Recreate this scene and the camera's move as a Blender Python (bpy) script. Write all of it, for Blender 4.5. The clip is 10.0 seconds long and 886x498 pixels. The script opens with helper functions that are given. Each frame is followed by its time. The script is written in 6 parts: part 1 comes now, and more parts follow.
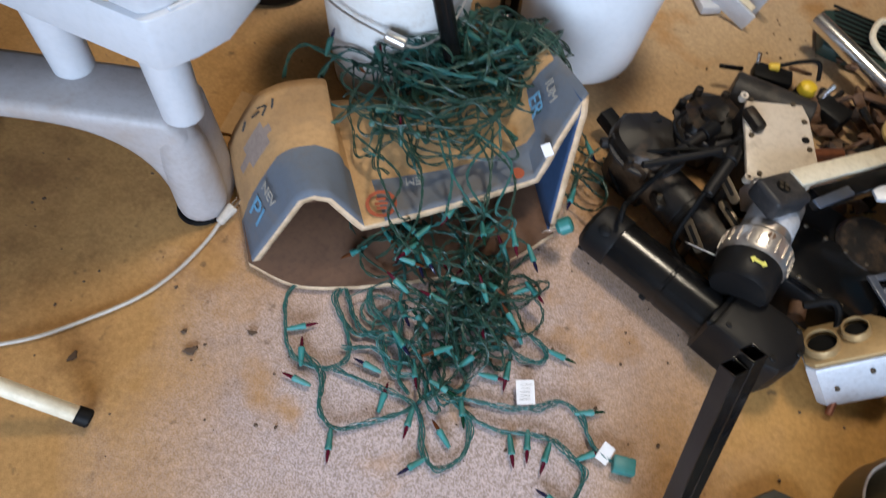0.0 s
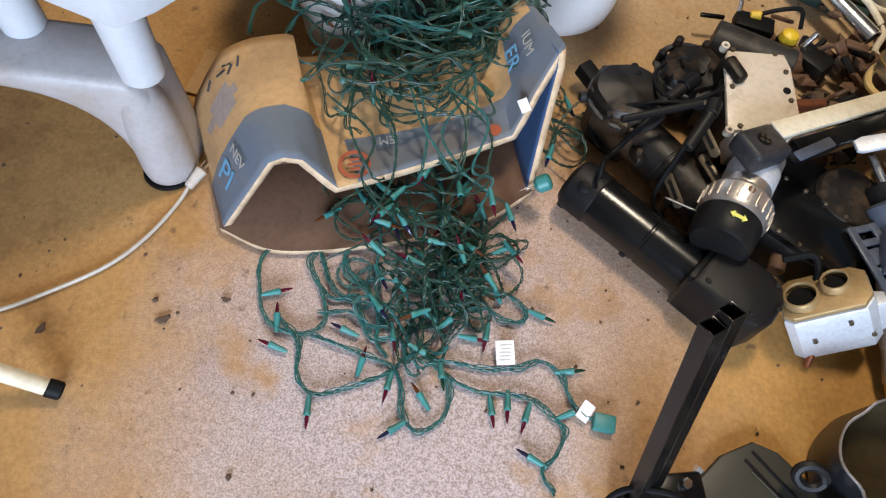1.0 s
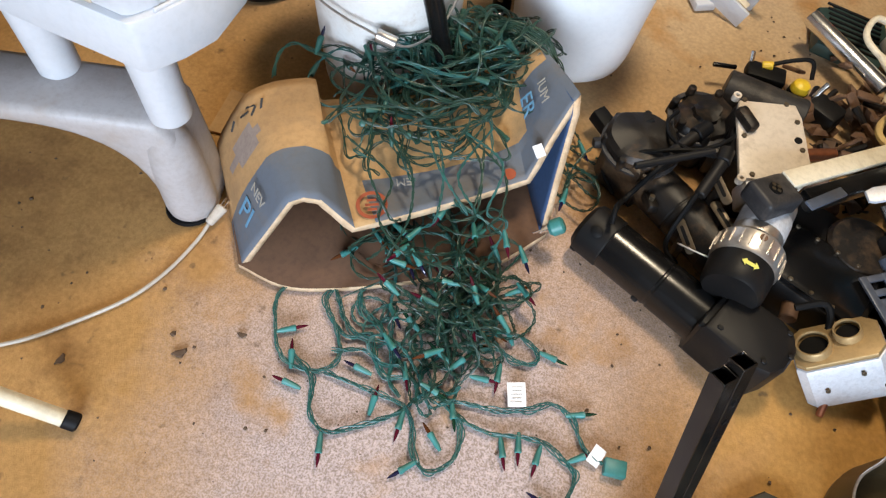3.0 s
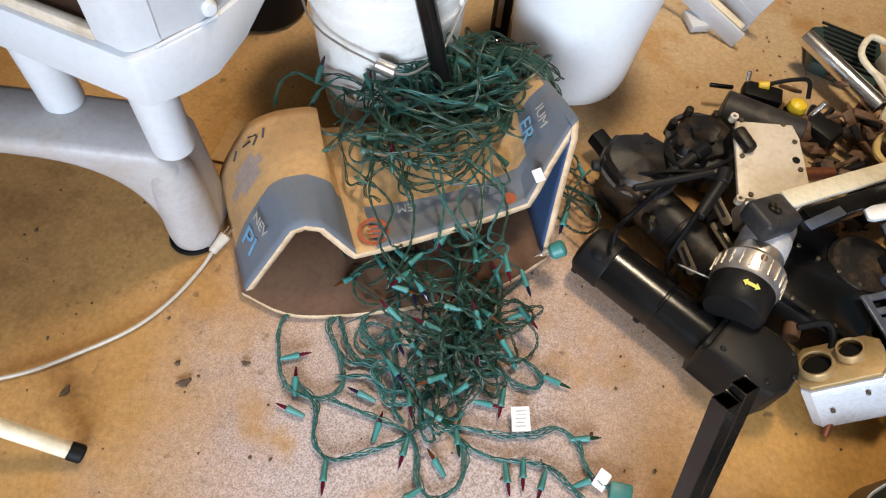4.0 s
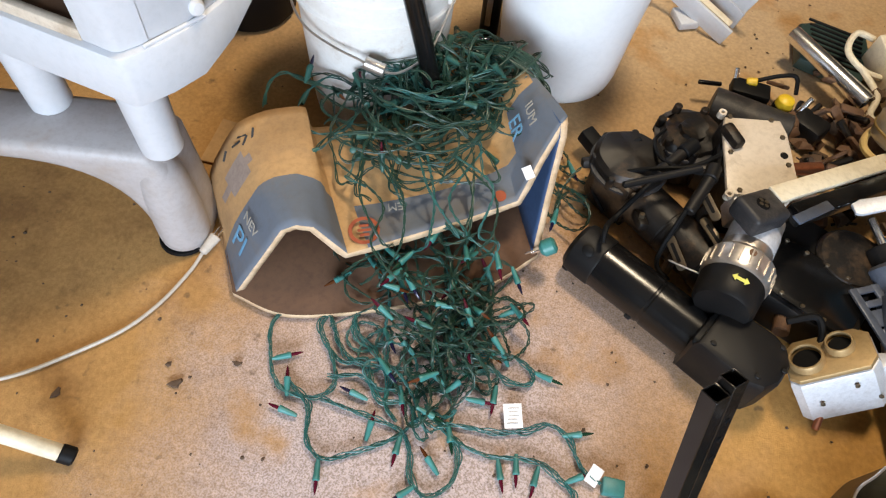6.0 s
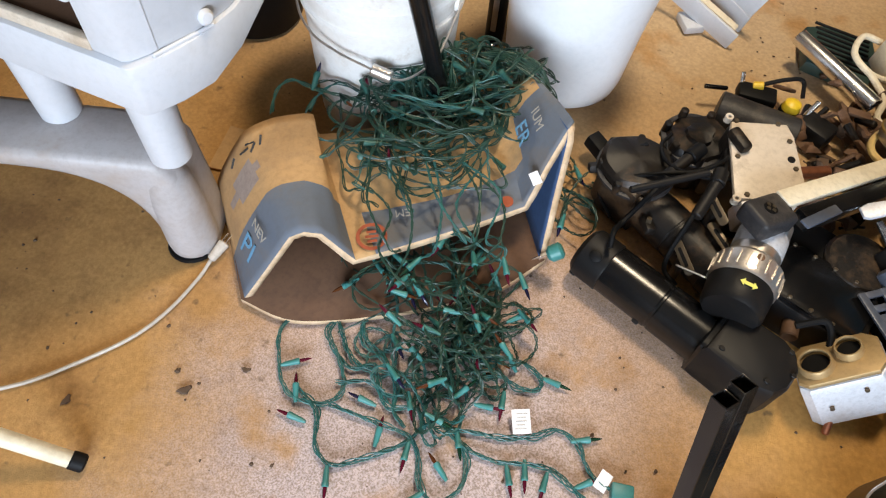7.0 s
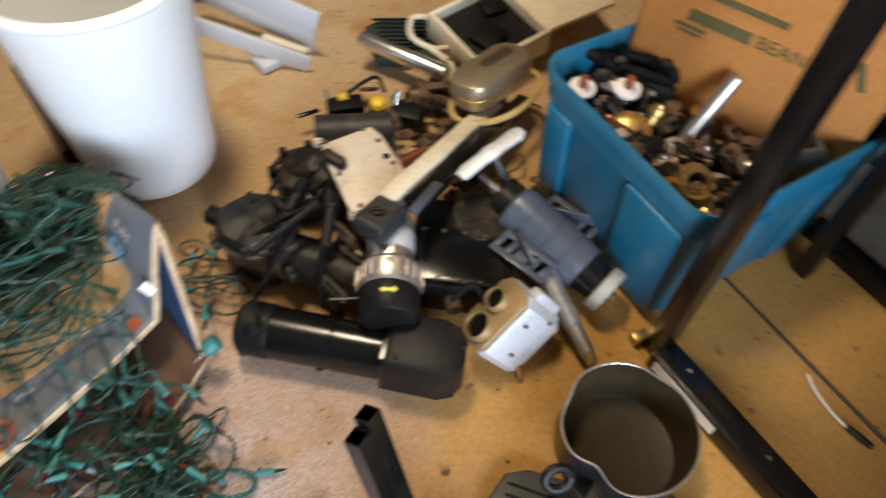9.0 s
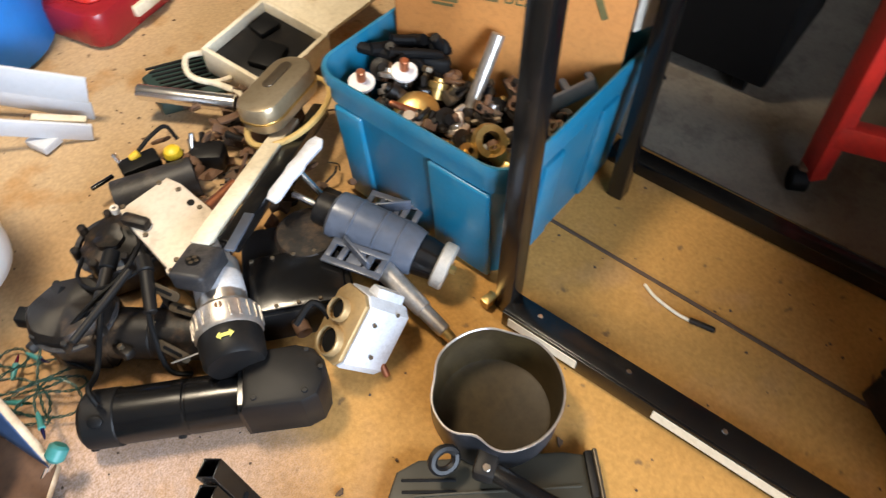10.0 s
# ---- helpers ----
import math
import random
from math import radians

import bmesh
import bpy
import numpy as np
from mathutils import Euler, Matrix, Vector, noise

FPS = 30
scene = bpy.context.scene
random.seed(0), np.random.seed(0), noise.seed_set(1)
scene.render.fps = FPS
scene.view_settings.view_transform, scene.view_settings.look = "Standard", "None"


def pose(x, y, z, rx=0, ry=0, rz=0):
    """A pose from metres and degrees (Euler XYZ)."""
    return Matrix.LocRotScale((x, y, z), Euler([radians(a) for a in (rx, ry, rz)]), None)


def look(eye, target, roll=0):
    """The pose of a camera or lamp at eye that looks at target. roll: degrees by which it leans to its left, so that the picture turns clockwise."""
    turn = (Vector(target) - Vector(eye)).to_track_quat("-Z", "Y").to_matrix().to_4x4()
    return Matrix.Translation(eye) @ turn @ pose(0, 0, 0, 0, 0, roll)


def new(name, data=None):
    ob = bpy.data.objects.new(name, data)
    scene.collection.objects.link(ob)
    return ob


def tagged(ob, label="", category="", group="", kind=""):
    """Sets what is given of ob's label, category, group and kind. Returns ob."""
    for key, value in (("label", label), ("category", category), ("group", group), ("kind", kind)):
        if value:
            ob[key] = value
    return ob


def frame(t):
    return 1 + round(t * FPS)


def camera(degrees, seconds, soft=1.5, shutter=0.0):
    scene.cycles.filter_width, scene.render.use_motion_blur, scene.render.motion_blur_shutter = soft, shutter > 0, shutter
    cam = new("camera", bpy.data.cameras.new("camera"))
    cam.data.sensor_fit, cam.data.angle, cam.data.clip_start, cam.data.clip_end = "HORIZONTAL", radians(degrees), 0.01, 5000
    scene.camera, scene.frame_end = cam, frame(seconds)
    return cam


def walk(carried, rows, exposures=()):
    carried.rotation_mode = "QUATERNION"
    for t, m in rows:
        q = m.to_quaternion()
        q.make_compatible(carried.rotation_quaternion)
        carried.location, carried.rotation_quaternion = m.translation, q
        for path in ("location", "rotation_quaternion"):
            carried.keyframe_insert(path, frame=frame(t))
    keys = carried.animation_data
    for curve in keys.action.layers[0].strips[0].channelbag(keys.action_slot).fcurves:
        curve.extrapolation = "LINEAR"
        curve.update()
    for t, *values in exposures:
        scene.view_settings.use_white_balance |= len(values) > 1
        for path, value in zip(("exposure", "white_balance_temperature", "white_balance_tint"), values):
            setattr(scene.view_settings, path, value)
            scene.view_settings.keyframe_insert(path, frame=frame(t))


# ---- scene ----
cam = camera(65.4, 10.0, soft=1.2, shutter=0.5)
PATH = [
    (0, (0.437, 0.609, 1.051), (0.176, 1.609, -0.661), 7.9),
    (0.5, (0.441, 0.625, 1.038), (0.255, 1.538, -0.731), 8.9),
    (1, (0.443, 0.63, 1.035), (0.268, 1.545, -0.735), 10.0),
    (1.5, (0.447, 0.635, 1.037), (0.284, 1.559, -0.73), 10.4),
    (2, (0.444, 0.628, 1.041), (0.253, 1.58, -0.707), 11.1),
    (2.5, (0.438, 0.626, 1.046), (0.225, 1.593, -0.691), 10.0),
    (4, (0.436, 0.636, 1.066), (0.17, 1.658, -0.633), 7.0),
    (4.5, (0.443, 0.632, 1.066), (0.188, 1.659, -0.632), 6.9),
    (5, (0.447, 0.632, 1.063), (0.212, 1.653, -0.64), 7.9),
    (5.5, (0.445, 0.633, 1.064), (0.205, 1.659, -0.637), 7.7),
    (7, (0.437, 0.634, 1.069), (0.171, 1.667, -0.623), 6.3),
    (7.5, (0.45, 0.646, 1.076), (0.197, 1.698, -0.607), 5.0),
    (8, (0.491, 0.657, 1.089), (0.29, 1.772, -0.559), 3.7),
    (8.5, (0.564, 0.677, 1.09), (0.54, 1.857, -0.525), 3.6),
    (8.6, (0.578, 0.679, 1.078), (0.639, 1.879, -0.52), 4.6),
    (9, (0.663, 0.711, 1.09), (1.003, 1.846, -0.521), 4.7),
    (9.2, (0.688, 0.695, 1.083), (1.159, 1.821, -0.501), 5.3),
    (9.5, (0.718, 0.69, 1.069), (1.292, 1.785, -0.503), 4.0),
    (10, (0.754, 0.669, 1.089), (1.395, 1.69, -0.507), -0.4),
]
walk(cam, [(t, look(eye, aim, lean)) for t, eye, aim, lean in PATH],
     exposures=((0.0, -0.5, 5600, 10), (0.5, -0.34, 5680, 10), (1.0, -0.2, 5720, 10), (2.5, -0.14, 6020, 10), (5.0, -0.12, 6200, 10), (8.0, -0.12, 6200, 10), (8.6, -0.22, 6180, 10), (9.1, -0.22, 6200, 10), (9.5, 0.12, 6100, 10), (10.0, 0.43, 6000, 10)))

# ---- light ----
world = bpy.data.worlds.new("daylight")
scene.world = world
world.use_nodes = True
wn = world.node_tree
sky = wn.nodes.new("ShaderNodeTexSky")
sky.sky_type = "NISHITA"
sky.sun_disc = False
sky.sun_elevation, sky.sun_rotation = radians(38), radians(180)
wn.nodes["Background"].inputs[1].default_value = 0.12
wn.links.new(sky.outputs[0], wn.nodes["Background"].inputs[0])


def area_lamp(name, m, width, height, watts, color):
    data = bpy.data.lights.new(name, "AREA")
    data.shape, data.size, data.size_y, data.energy, data.color = "RECTANGLE", width, height, watts, color
    ob = new(name, data)
    ob.matrix_basis = m
    return ob


area_lamp("window_light", look((0.98, -1.47, 1.2), (0.28, 1.8, 0.40)), 1.6, 1.25, 165, (0.79, 0.89, 1.0))
area_lamp("ceiling_light_glow", pose(0.55, 1.95, 2.36), 0.3, 0.5, 52, (1.0, 0.80, 0.54))


# ---- materials ----
def mat(name, color, rough=0.5, metal=0.0, second=None, amount=0.5, scale=8.0, grain=90.0, bump=0.1, dirt=None, dirt_amount=0.0,
        dirt_scale=5.0, gloss=0.5, bright=0.25):
    """A surface with a broad and a fine variation, specks of dirt and a fine relief."""
    m = bpy.data.materials.new(name)
    m.use_nodes = True
    nt = m.node_tree
    b = nt.nodes["Principled BSDF"]
    N, L = nt.nodes.new, nt.links.new
    co = N("ShaderNodeTexCoord")

    def noise_of(sc, detail=4.0, rough_=0.6):
        n = N("ShaderNodeTexNoise")
        n.inputs["Scale"].default_value, n.inputs["Detail"].default_value, n.inputs["Roughness"].default_value = sc, detail, rough_
        L(co.outputs["Object"], n.inputs["Vector"])
        return n

    def ramp(src, lo, hi):
        r = N("ShaderNodeMapRange")
        r.inputs["From Min"].default_value, r.inputs["From Max"].default_value = lo, hi
        L(src, r.inputs["Value"])
        return r.outputs[0]

    def mixed(fac, a, c):
        x = N("ShaderNodeMix")
        x.data_type = "RGBA"
        for sock, v in ((x.inputs[0], fac), (x.inputs[6], a), (x.inputs[7], c)):
            if isinstance(v, (tuple, float)):
                sock.default_value = v if isinstance(v, float) else (*v, 1)
            else:
                L(v, sock)
        return x.outputs[2]

    big, fine = noise_of(scale), noise_of(grain, 6.0, 0.7)
    second = second or tuple(c * (1 - bright) for c in color)
    scaled = N("ShaderNodeMath")
    scaled.operation = "MULTIPLY"
    scaled.inputs[1].default_value = amount
    L(ramp(big.outputs[0], 0.38, 0.64), scaled.inputs[0])
    col = mixed(scaled.outputs[0], tuple(color), tuple(second))
    fine_s = N("ShaderNodeMath")
    fine_s.operation = "MULTIPLY"
    fine_s.inputs[1].default_value = 0.45
    L(ramp(fine.outputs[0], 0.45, 0.7), fine_s.inputs[0])
    col = mixed(fine_s.outputs[0], col, tuple(c * (1 - bright) for c in second))
    if dirt:
        d = noise_of(dirt_scale, 8.0, 0.75)
        ds = N("ShaderNodeMath")
        ds.operation = "MULTIPLY"
        ds.inputs[1].default_value = dirt_amount
        L(ramp(d.outputs[0], 0.5, 0.62), ds.inputs[0])
        col = mixed(ds.outputs[0], col, tuple(dirt))
    L(col, b.inputs["Base Color"])
    rr = N("ShaderNodeMapRange")
    rr.inputs["To Min"].default_value, rr.inputs["To Max"].default_value = max(0.03, rough - 0.12), min(1, rough + 0.12)
    L(big.outputs[0], rr.inputs["Value"])
    L(rr.outputs[0], b.inputs["Roughness"])
    b.inputs["Metallic"].default_value = metal
    b.inputs["Specular IOR Level"].default_value = gloss
    if bump:
        bp = N("ShaderNodeBump")
        bp.inputs["Strength"].default_value, bp.inputs["Distance"].default_value = bump, 0.002
        L(fine.outputs[0], bp.inputs["Height"])
        L(bp.outputs[0], b.inputs["Normal"])
    return m


def floor_material():
    """Worn low-pile carpet: tan, with a pale pool of daylight painted in, brown stains and specks."""
    m = mat("carpet", (0.49, 0.275, 0.098), 0.9, 0, (0.39, 0.205, 0.068), 0.6, 3.0, 420, 0.55, (0.25, 0.13, 0.05), 0.72, 3.4, 0.15)
    nt = m.node_tree
    N, L = nt.nodes.new, nt.links.new
    b = nt.nodes["Principled BSDF"]
    old = b.inputs["Base Color"].links[0].from_socket
    co = N("ShaderNodeTexCoord")
    # the pile turns more orange towards the stand
    far = N("ShaderNodeSeparateXYZ")
    L(co.outputs["Object"], far.inputs[0])
    orange_part = N("ShaderNodeMapRange")
    orange_part.inputs["From Min"].default_value, orange_part.inputs["From Max"].default_value = 0.60, 1.05
    orange_part.inputs["To Max"].default_value = 0.65
    L(far.outputs["X"], orange_part.inputs["Value"])
    km = N("ShaderNodeMix")
    km.data_type = "RGBA"
    km.inputs[7].default_value = (0.47, 0.245, 0.055, 1)
    L(orange_part.outputs[0], km.inputs[0])
    L(old, km.inputs[6])
    old = km.outputs[2]
    # the far half is paler and greyer
    fr = N("ShaderNodeMapRange")
    fr.inputs["From Min"].default_value, fr.inputs["From Max"].default_value = 1.45, 1.95
    fr.inputs["To Max"].default_value = 0.8
    L(far.outputs["Y"], fr.inputs["Value"])
    fm = N("ShaderNodeMix")
    fm.data_type = "RGBA"
    fm.inputs[7].default_value = (0.54, 0.40, 0.245, 1)
    L(fr.outputs[0], fm.inputs[0])
    L(old, fm.inputs[6])
    old = fm.outputs[2]
    # a pale pool of daylight put into the colour, ragged at its rim
    mp = N("ShaderNodeMapping")
    mp.inputs["Location"].default_value = (-0.37, -0.93, 0)
    L(co.outputs["Object"], mp.inputs["Vector"])
    wob = N("ShaderNodeTexNoise")
    wob.inputs["Scale"].default_value, wob.inputs["Detail"].default_value = 4.5, 5.0
    L(co.outputs["Object"], wob.inputs["Vector"])
    ln = N("ShaderNodeVectorMath")
    ln.operation = "LENGTH"
    sc = N("ShaderNodeVectorMath")
    sc.operation = "MULTIPLY"
    sc.inputs[1].default_value = (1.22, 0.95, 1)
    L(mp.outputs[0], sc.inputs[0])
    L(sc.outputs[0], ln.inputs[0])
    ad = N("ShaderNodeMath")
    ad.operation = "MULTIPLY_ADD"
    ad.inputs[1].default_value = 0.5
    L(wob.outputs[0], ad.inputs[0])
    L(ln.outputs["Value"], ad.inputs[2])
    rg = N("ShaderNodeMapRange")
    rg.inputs["From Min"].default_value, rg.inputs["From Max"].default_value = 0.86, 0.46
    L(ad.outputs[0], rg.inputs["Value"])
    mx = N("ShaderNodeMix")
    mx.data_type = "RGBA"
    pale = N("ShaderNodeTexNoise")
    pale.inputs["Scale"].default_value, pale.inputs["Detail"].default_value = 330.0, 3.0
    L(co.outputs["Object"], pale.inputs["Vector"])
    pr = N("ShaderNodeValToRGB")
    pr.color_ramp.elements[0].position, pr.color_ramp.elements[0].color = 0.38, (0.35, 0.265, 0.22, 1)
    pr.color_ramp.elements[1].position, pr.color_ramp.elements[1].color = 0.58, (0.60, 0.48, 0.46, 1)
    L(pale.outputs[0], pr.inputs[0])
    L(rg.outputs[0], mx.inputs[0])
    L(old, mx.inputs[6])
    L(pr.outputs[0], mx.inputs[7])
    # rust-brown stains through the pale pool
    st = N("ShaderNodeTexNoise")
    st.inputs["Scale"].default_value, st.inputs["Detail"].default_value = 6.5, 4.0
    L(co.outputs["Object"], st.inputs["Vector"])
    sg = N("ShaderNodeMapRange")
    sg.inputs["From Min"].default_value, sg.inputs["From Max"].default_value = 0.56, 0.68
    sg.inputs["To Max"].default_value = 0.8
    L(st.outputs[0], sg.inputs["Value"])
    ms = N("ShaderNodeMix")
    ms.data_type = "RGBA"
    ms.inputs[7].default_value = (0.43, 0.235, 0.085, 1)
    L(sg.outputs[0], ms.inputs[0])
    L(mx.outputs[2], ms.inputs[6])
    # mottled pile
    pile = N("ShaderNodeTexNoise")
    pile.inputs["Scale"].default_value, pile.inputs["Detail"].default_value = 130.0, 6.0
    L(co.outputs["Object"], pile.inputs["Vector"])
    pv = N("ShaderNodeMapRange")
    pv.inputs["From Min"].default_value, pv.inputs["From Max"].default_value = 0.3, 0.7
    pv.inputs["To Min"].default_value, pv.inputs["To Max"].default_value = 0.84, 1.09
    L(pile.outputs[0], pv.inputs["Value"])
    sh = N("ShaderNodeVectorMath")
    sh.operation = "SCALE"
    L(ms.outputs[2], sh.inputs[0])
    L(pv.outputs[0], sh.inputs["Scale"])
    # small dark specks and spots all over
    sp = N("ShaderNodeTexNoise")
    sp.inputs["Scale"].default_value, sp.inputs["Detail"].default_value = 28.0, 5.0
    L(co.outputs["Object"], sp.inputs["Vector"])
    sr = N("ShaderNodeMapRange")
    sr.inputs["From Min"].default_value, sr.inputs["From Max"].default_value = 0.66, 0.74
    sr.inputs["To Max"].default_value = 0.75
    L(sp.outputs[0], sr.inputs["Value"])
    m2 = N("ShaderNodeMix")
    m2.data_type = "RGBA"
    m2.inputs[7].default_value = (0.12, 0.075, 0.045, 1)
    L(sr.outputs[0], m2.inputs[0])
    L(sh.outputs[0], m2.inputs[6])
    L(m2.outputs[2], b.inputs["Base Color"])
    return m


CARPET = floor_material()
# walls and ceiling are unseen; toned dark to hold back bounced light
WALL = mat("wall_paint", (0.15, 0.125, 0.095), 0.8, bump=0.2)
CEIL = mat("ceiling_paint", (0.22, 0.205, 0.185), 0.85, bump=0.2)
WHITE = mat("white_plastic", (0.56, 0.57, 0.60), 0.38, second=(0.51, 0.525, 0.55), amount=0.4, bump=0.03, dirt=(0.45, 0.40, 0.34), dirt_amount=0.12, bright=0.08)
GRIMY = mat("grimy_white_plastic", (0.45, 0.425, 0.425), 0.5, second=(0.35, 0.305, 0.28), amount=0.7, scale=5, bump=0.06, dirt=(0.35, 0.27, 0.20), dirt_amount=0.35, bright=0.12)
BUCKET = mat("bucket_plastic", (0.80, 0.79, 0.77), 0.42, second=(0.74, 0.70, 0.64), amount=0.5, bump=0.03, dirt=(0.40, 0.27, 0.16), dirt_amount=0.5, dirt_scale=4.5, bright=0.1)
BIN = mat("bin_plastic", (0.88, 0.88, 0.89), 0.4, amount=0.2, bump=0.02, bright=0.06)
KRAFT = mat("kraft_cardboard", (0.50, 0.305, 0.13), 0.85, second=(0.38, 0.21, 0.085), scale=6, bump=0.15, dirt=(0.22, 0.14, 0.08), dirt_amount=0.35, dirt_scale=7)
# brown board with the shade of carton and cabinet insides mixed in
SHADED_BOARD = mat("shaded_inside_board", (0.120, 0.058, 0.027), 0.9, second=(0.070, 0.034, 0.018), scale=7, bump=0.15)
KRAFT_EDGE = mat("torn_cardboard_edge", (0.66, 0.49, 0.32), 0.9, second=(0.46, 0.31, 0.17), scale=38, amount=0.7, bump=0.6)
WORN = mat("worn_grey_board", (0.30, 0.235, 0.20), 0.9, second=(0.22, 0.165, 0.135), scale=20, bump=0.3)
BLUEPRINT = mat("blue_grey_print", (0.120, 0.142, 0.182), 0.75, second=(0.145, 0.158, 0.178), scale=9, bump=0.12, dirt=(0.19, 0.14, 0.09), dirt_amount=0.3, dirt_scale=9)
# navy print, darkened for the shade on the carton's inner wall
NAVY_SHADED = mat("shaded_navy_print", (0.042, 0.082, 0.18), 0.7, second=(0.028, 0.06, 0.14), scale=9, bump=0.1)
LETTER = mat("pale_blue_letters", (0.14, 0.32, 0.50), 0.8, bump=0.05)
LETTER_GREY = mat("faded_grey_letters", (0.36, 0.34, 0.30), 0.8, bump=0.05)
ORANGE_PRINT = mat("orange_red_print", (0.36, 0.075, 0.025), 0.7, bump=0.05)
INK = mat("black_marker_ink", (0.03, 0.03, 0.03), 0.7, bump=0)
WIRE = mat("green_wire", (0.014, 0.044, 0.030), 0.42, second=(0.026, 0.066, 0.046), scale=25, bump=0.0, gloss=0.45)
WIRE_TEAL = mat("teal_green_wire", (0.030, 0.125, 0.112), 0.45, second=(0.016, 0.072, 0.066), scale=25, bump=0.0)
SOCKET = mat("teal_socket", (0.050, 0.215, 0.200), 0.45, second=(0.034, 0.155, 0.142), bump=0.02)
SOCKET_DARK = mat("dark_green_socket", (0.024, 0.085, 0.066), 0.45, second=(0.036, 0.12, 0.10), bump=0.02)
BULB_RED = mat("dark_red_bulb", (0.085, 0.006, 0.018), 0.12, bump=0)
BULB_BLUE = mat("dark_blue_bulb", (0.012, 0.01, 0.035), 0.12, bump=0)
BULB_GREEN = mat("dark_green_bulb", (0.008, 0.035, 0.018), 0.12, bump=0)
BULB_AMBER = mat("amber_bulb", (0.10, 0.03, 0.008), 0.12, bump=0)
PAPER = mat("paper_tag", (0.80, 0.76, 0.74), 0.8, bump=0.05, bright=0.1)
BLACK = mat("black_paint", (0.004, 0.004, 0.0045), 0.22, second=(0.007, 0.0065, 0.006), scale=9, grain=60, bump=0.06, dirt=(0.045, 0.034, 0.022), dirt_amount=0.15, dirt_scale=14, gloss=0.45)
BLACK_DULL = mat("dull_black_plastic", (0.006, 0.006, 0.0065), 0.5, second=(0.011, 0.009, 0.008), scale=8, bump=0.15, dirt=(0.04, 0.028, 0.017), dirt_amount=0.22, dirt_scale=10, gloss=0.25)
RUBBER = mat("black_rubber", (0.004, 0.004, 0.0045), 0.6, bump=0.05, gloss=0.18)
GREASY = mat("greasy_brown_black_metal", (0.007, 0.006, 0.0055), 0.45, 0.0, (0.014, 0.010, 0.007), 0.7, 12, 60, 0.4, (0.085, 0.050, 0.026), 0.65, 9, 0.3)
RUST = mat("rusty_metal", (0.16, 0.085, 0.045), 0.7, 0.2, (0.08, 0.045, 0.03), 0.8, 18, 90, 0.6, (0.30, 0.17, 0.08), 0.4, 14)
CREAM = mat("cream_enamel", (0.66, 0.57, 0.46), 0.42, second=(0.55, 0.45, 0.34), scale=7, bump=0.08, dirt=(0.25, 0.17, 0.10), dirt_amount=0.45, dirt_scale=10)
BEIGE = mat("beige_plastic", (0.76, 0.68, 0.52), 0.5, second=(0.62, 0.53, 0.36), scale=5, bump=0.05, dirt=(0.35, 0.26, 0.15), dirt_amount=0.25)
SILVER = mat("brushed_aluminium", (0.62, 0.58, 0.54), 0.35, 0.85, (0.45, 0.41, 0.37), 0.5, 9, 80, 0.15, (0.20, 0.15, 0.11), 0.3, 9)
WHEEL = mat("turned_steel", (0.60, 0.56, 0.50), 0.4, 0.45, (0.42, 0.38, 0.33), 0.6, 14, 90, 0.12, (0.22, 0.17, 0.12), 0.35, 12)
DUSTY = mat("dusty_dark_plastic", (0.032, 0.031, 0.033), 0.5, 0.0, (0.018, 0.017, 0.018), 0.7, 16, 90, 0.3, (0.11, 0.095, 0.085), 0.45, 22, 0.35)
CAST = mat("cast_aluminium", (0.66, 0.67, 0.70), 0.5, 0.35, (0.54, 0.54, 0.56), 0.6, 9, 150, 0.5, (0.32, 0.26, 0.2), 0.3, 12)
GOLD = mat("brassy_cast_face", (0.42, 0.29, 0.13), 0.5, 0.5, (0.32, 0.21, 0.10), 0.5, 14, 120, 0.3)
CHROME = mat("chrome", (0.86, 0.86, 0.86), 0.22, 1.0, bump=0.0, bright=0.1)
COPPER = mat("copper", (0.50, 0.20, 0.10), 0.38, 0.9, (0.34, 0.13, 0.08), 0.5, 20, bump=0.1)
BRASS = mat("brass", (0.60, 0.42, 0.15), 0.35, 0.9, (0.40, 0.26, 0.09), 0.6, 18, bump=0.15)
SLATE = mat("blue_grey_paint", (0.092, 0.106, 0.140), 0.34, 0.1, (0.055, 0.065, 0.088), 0.6, 8, 70, 0.12, (0.08, 0.07, 0.07), 0.35, 12)
DARKGREEN = mat("dark_green_plastic", (0.02, 0.045, 0.04), 0.5, second=(0.03, 0.055, 0.05), bump=0.08)
OLIVE = mat("olive_grey_plastic", (0.030, 0.027, 0.018), 0.5, second=(0.042, 0.036, 0.024), scale=5, bump=0.08)
TOTE = mat("blue_tote_plastic", (0.012, 0.150, 0.27), 0.36, second=(0.014, 0.125, 0.215), scale=4, bump=0.05, dirt=(0.10, 0.20, 0.24), dirt_amount=0.3, dirt_scale=8, bright=0.12)
BLUE = mat("bright_blue_plastic", (0.02, 0.20, 0.62), 0.35, bump=0.03, bright=0.1)
RED = mat("red_paint", (0.55, 0.025, 0.015), 0.4, bump=0.06, dirt=(0.12, 0.02, 0.02), dirt_amount=0.3)
DARKRED = mat("dark_red_plastic", (0.28, 0.012, 0.018), 0.3, bump=0.04)
ORANGE = mat("orange_plastic", (0.80, 0.20, 0.02), 0.4, bump=0.03)
YELLOW = mat("yellow_plastic", (0.78, 0.52, 0.02), 0.4, bump=0.03)
CORD = mat("white_cord", (0.52, 0.47, 0.41), 0.5, second=(0.42, 0.36, 0.29), scale=14, bump=0.03)
WOOD = mat("raw_wood", (0.50, 0.35, 0.19), 0.75, second=(0.36, 0.23, 0.12), scale=14, bump=0.2)
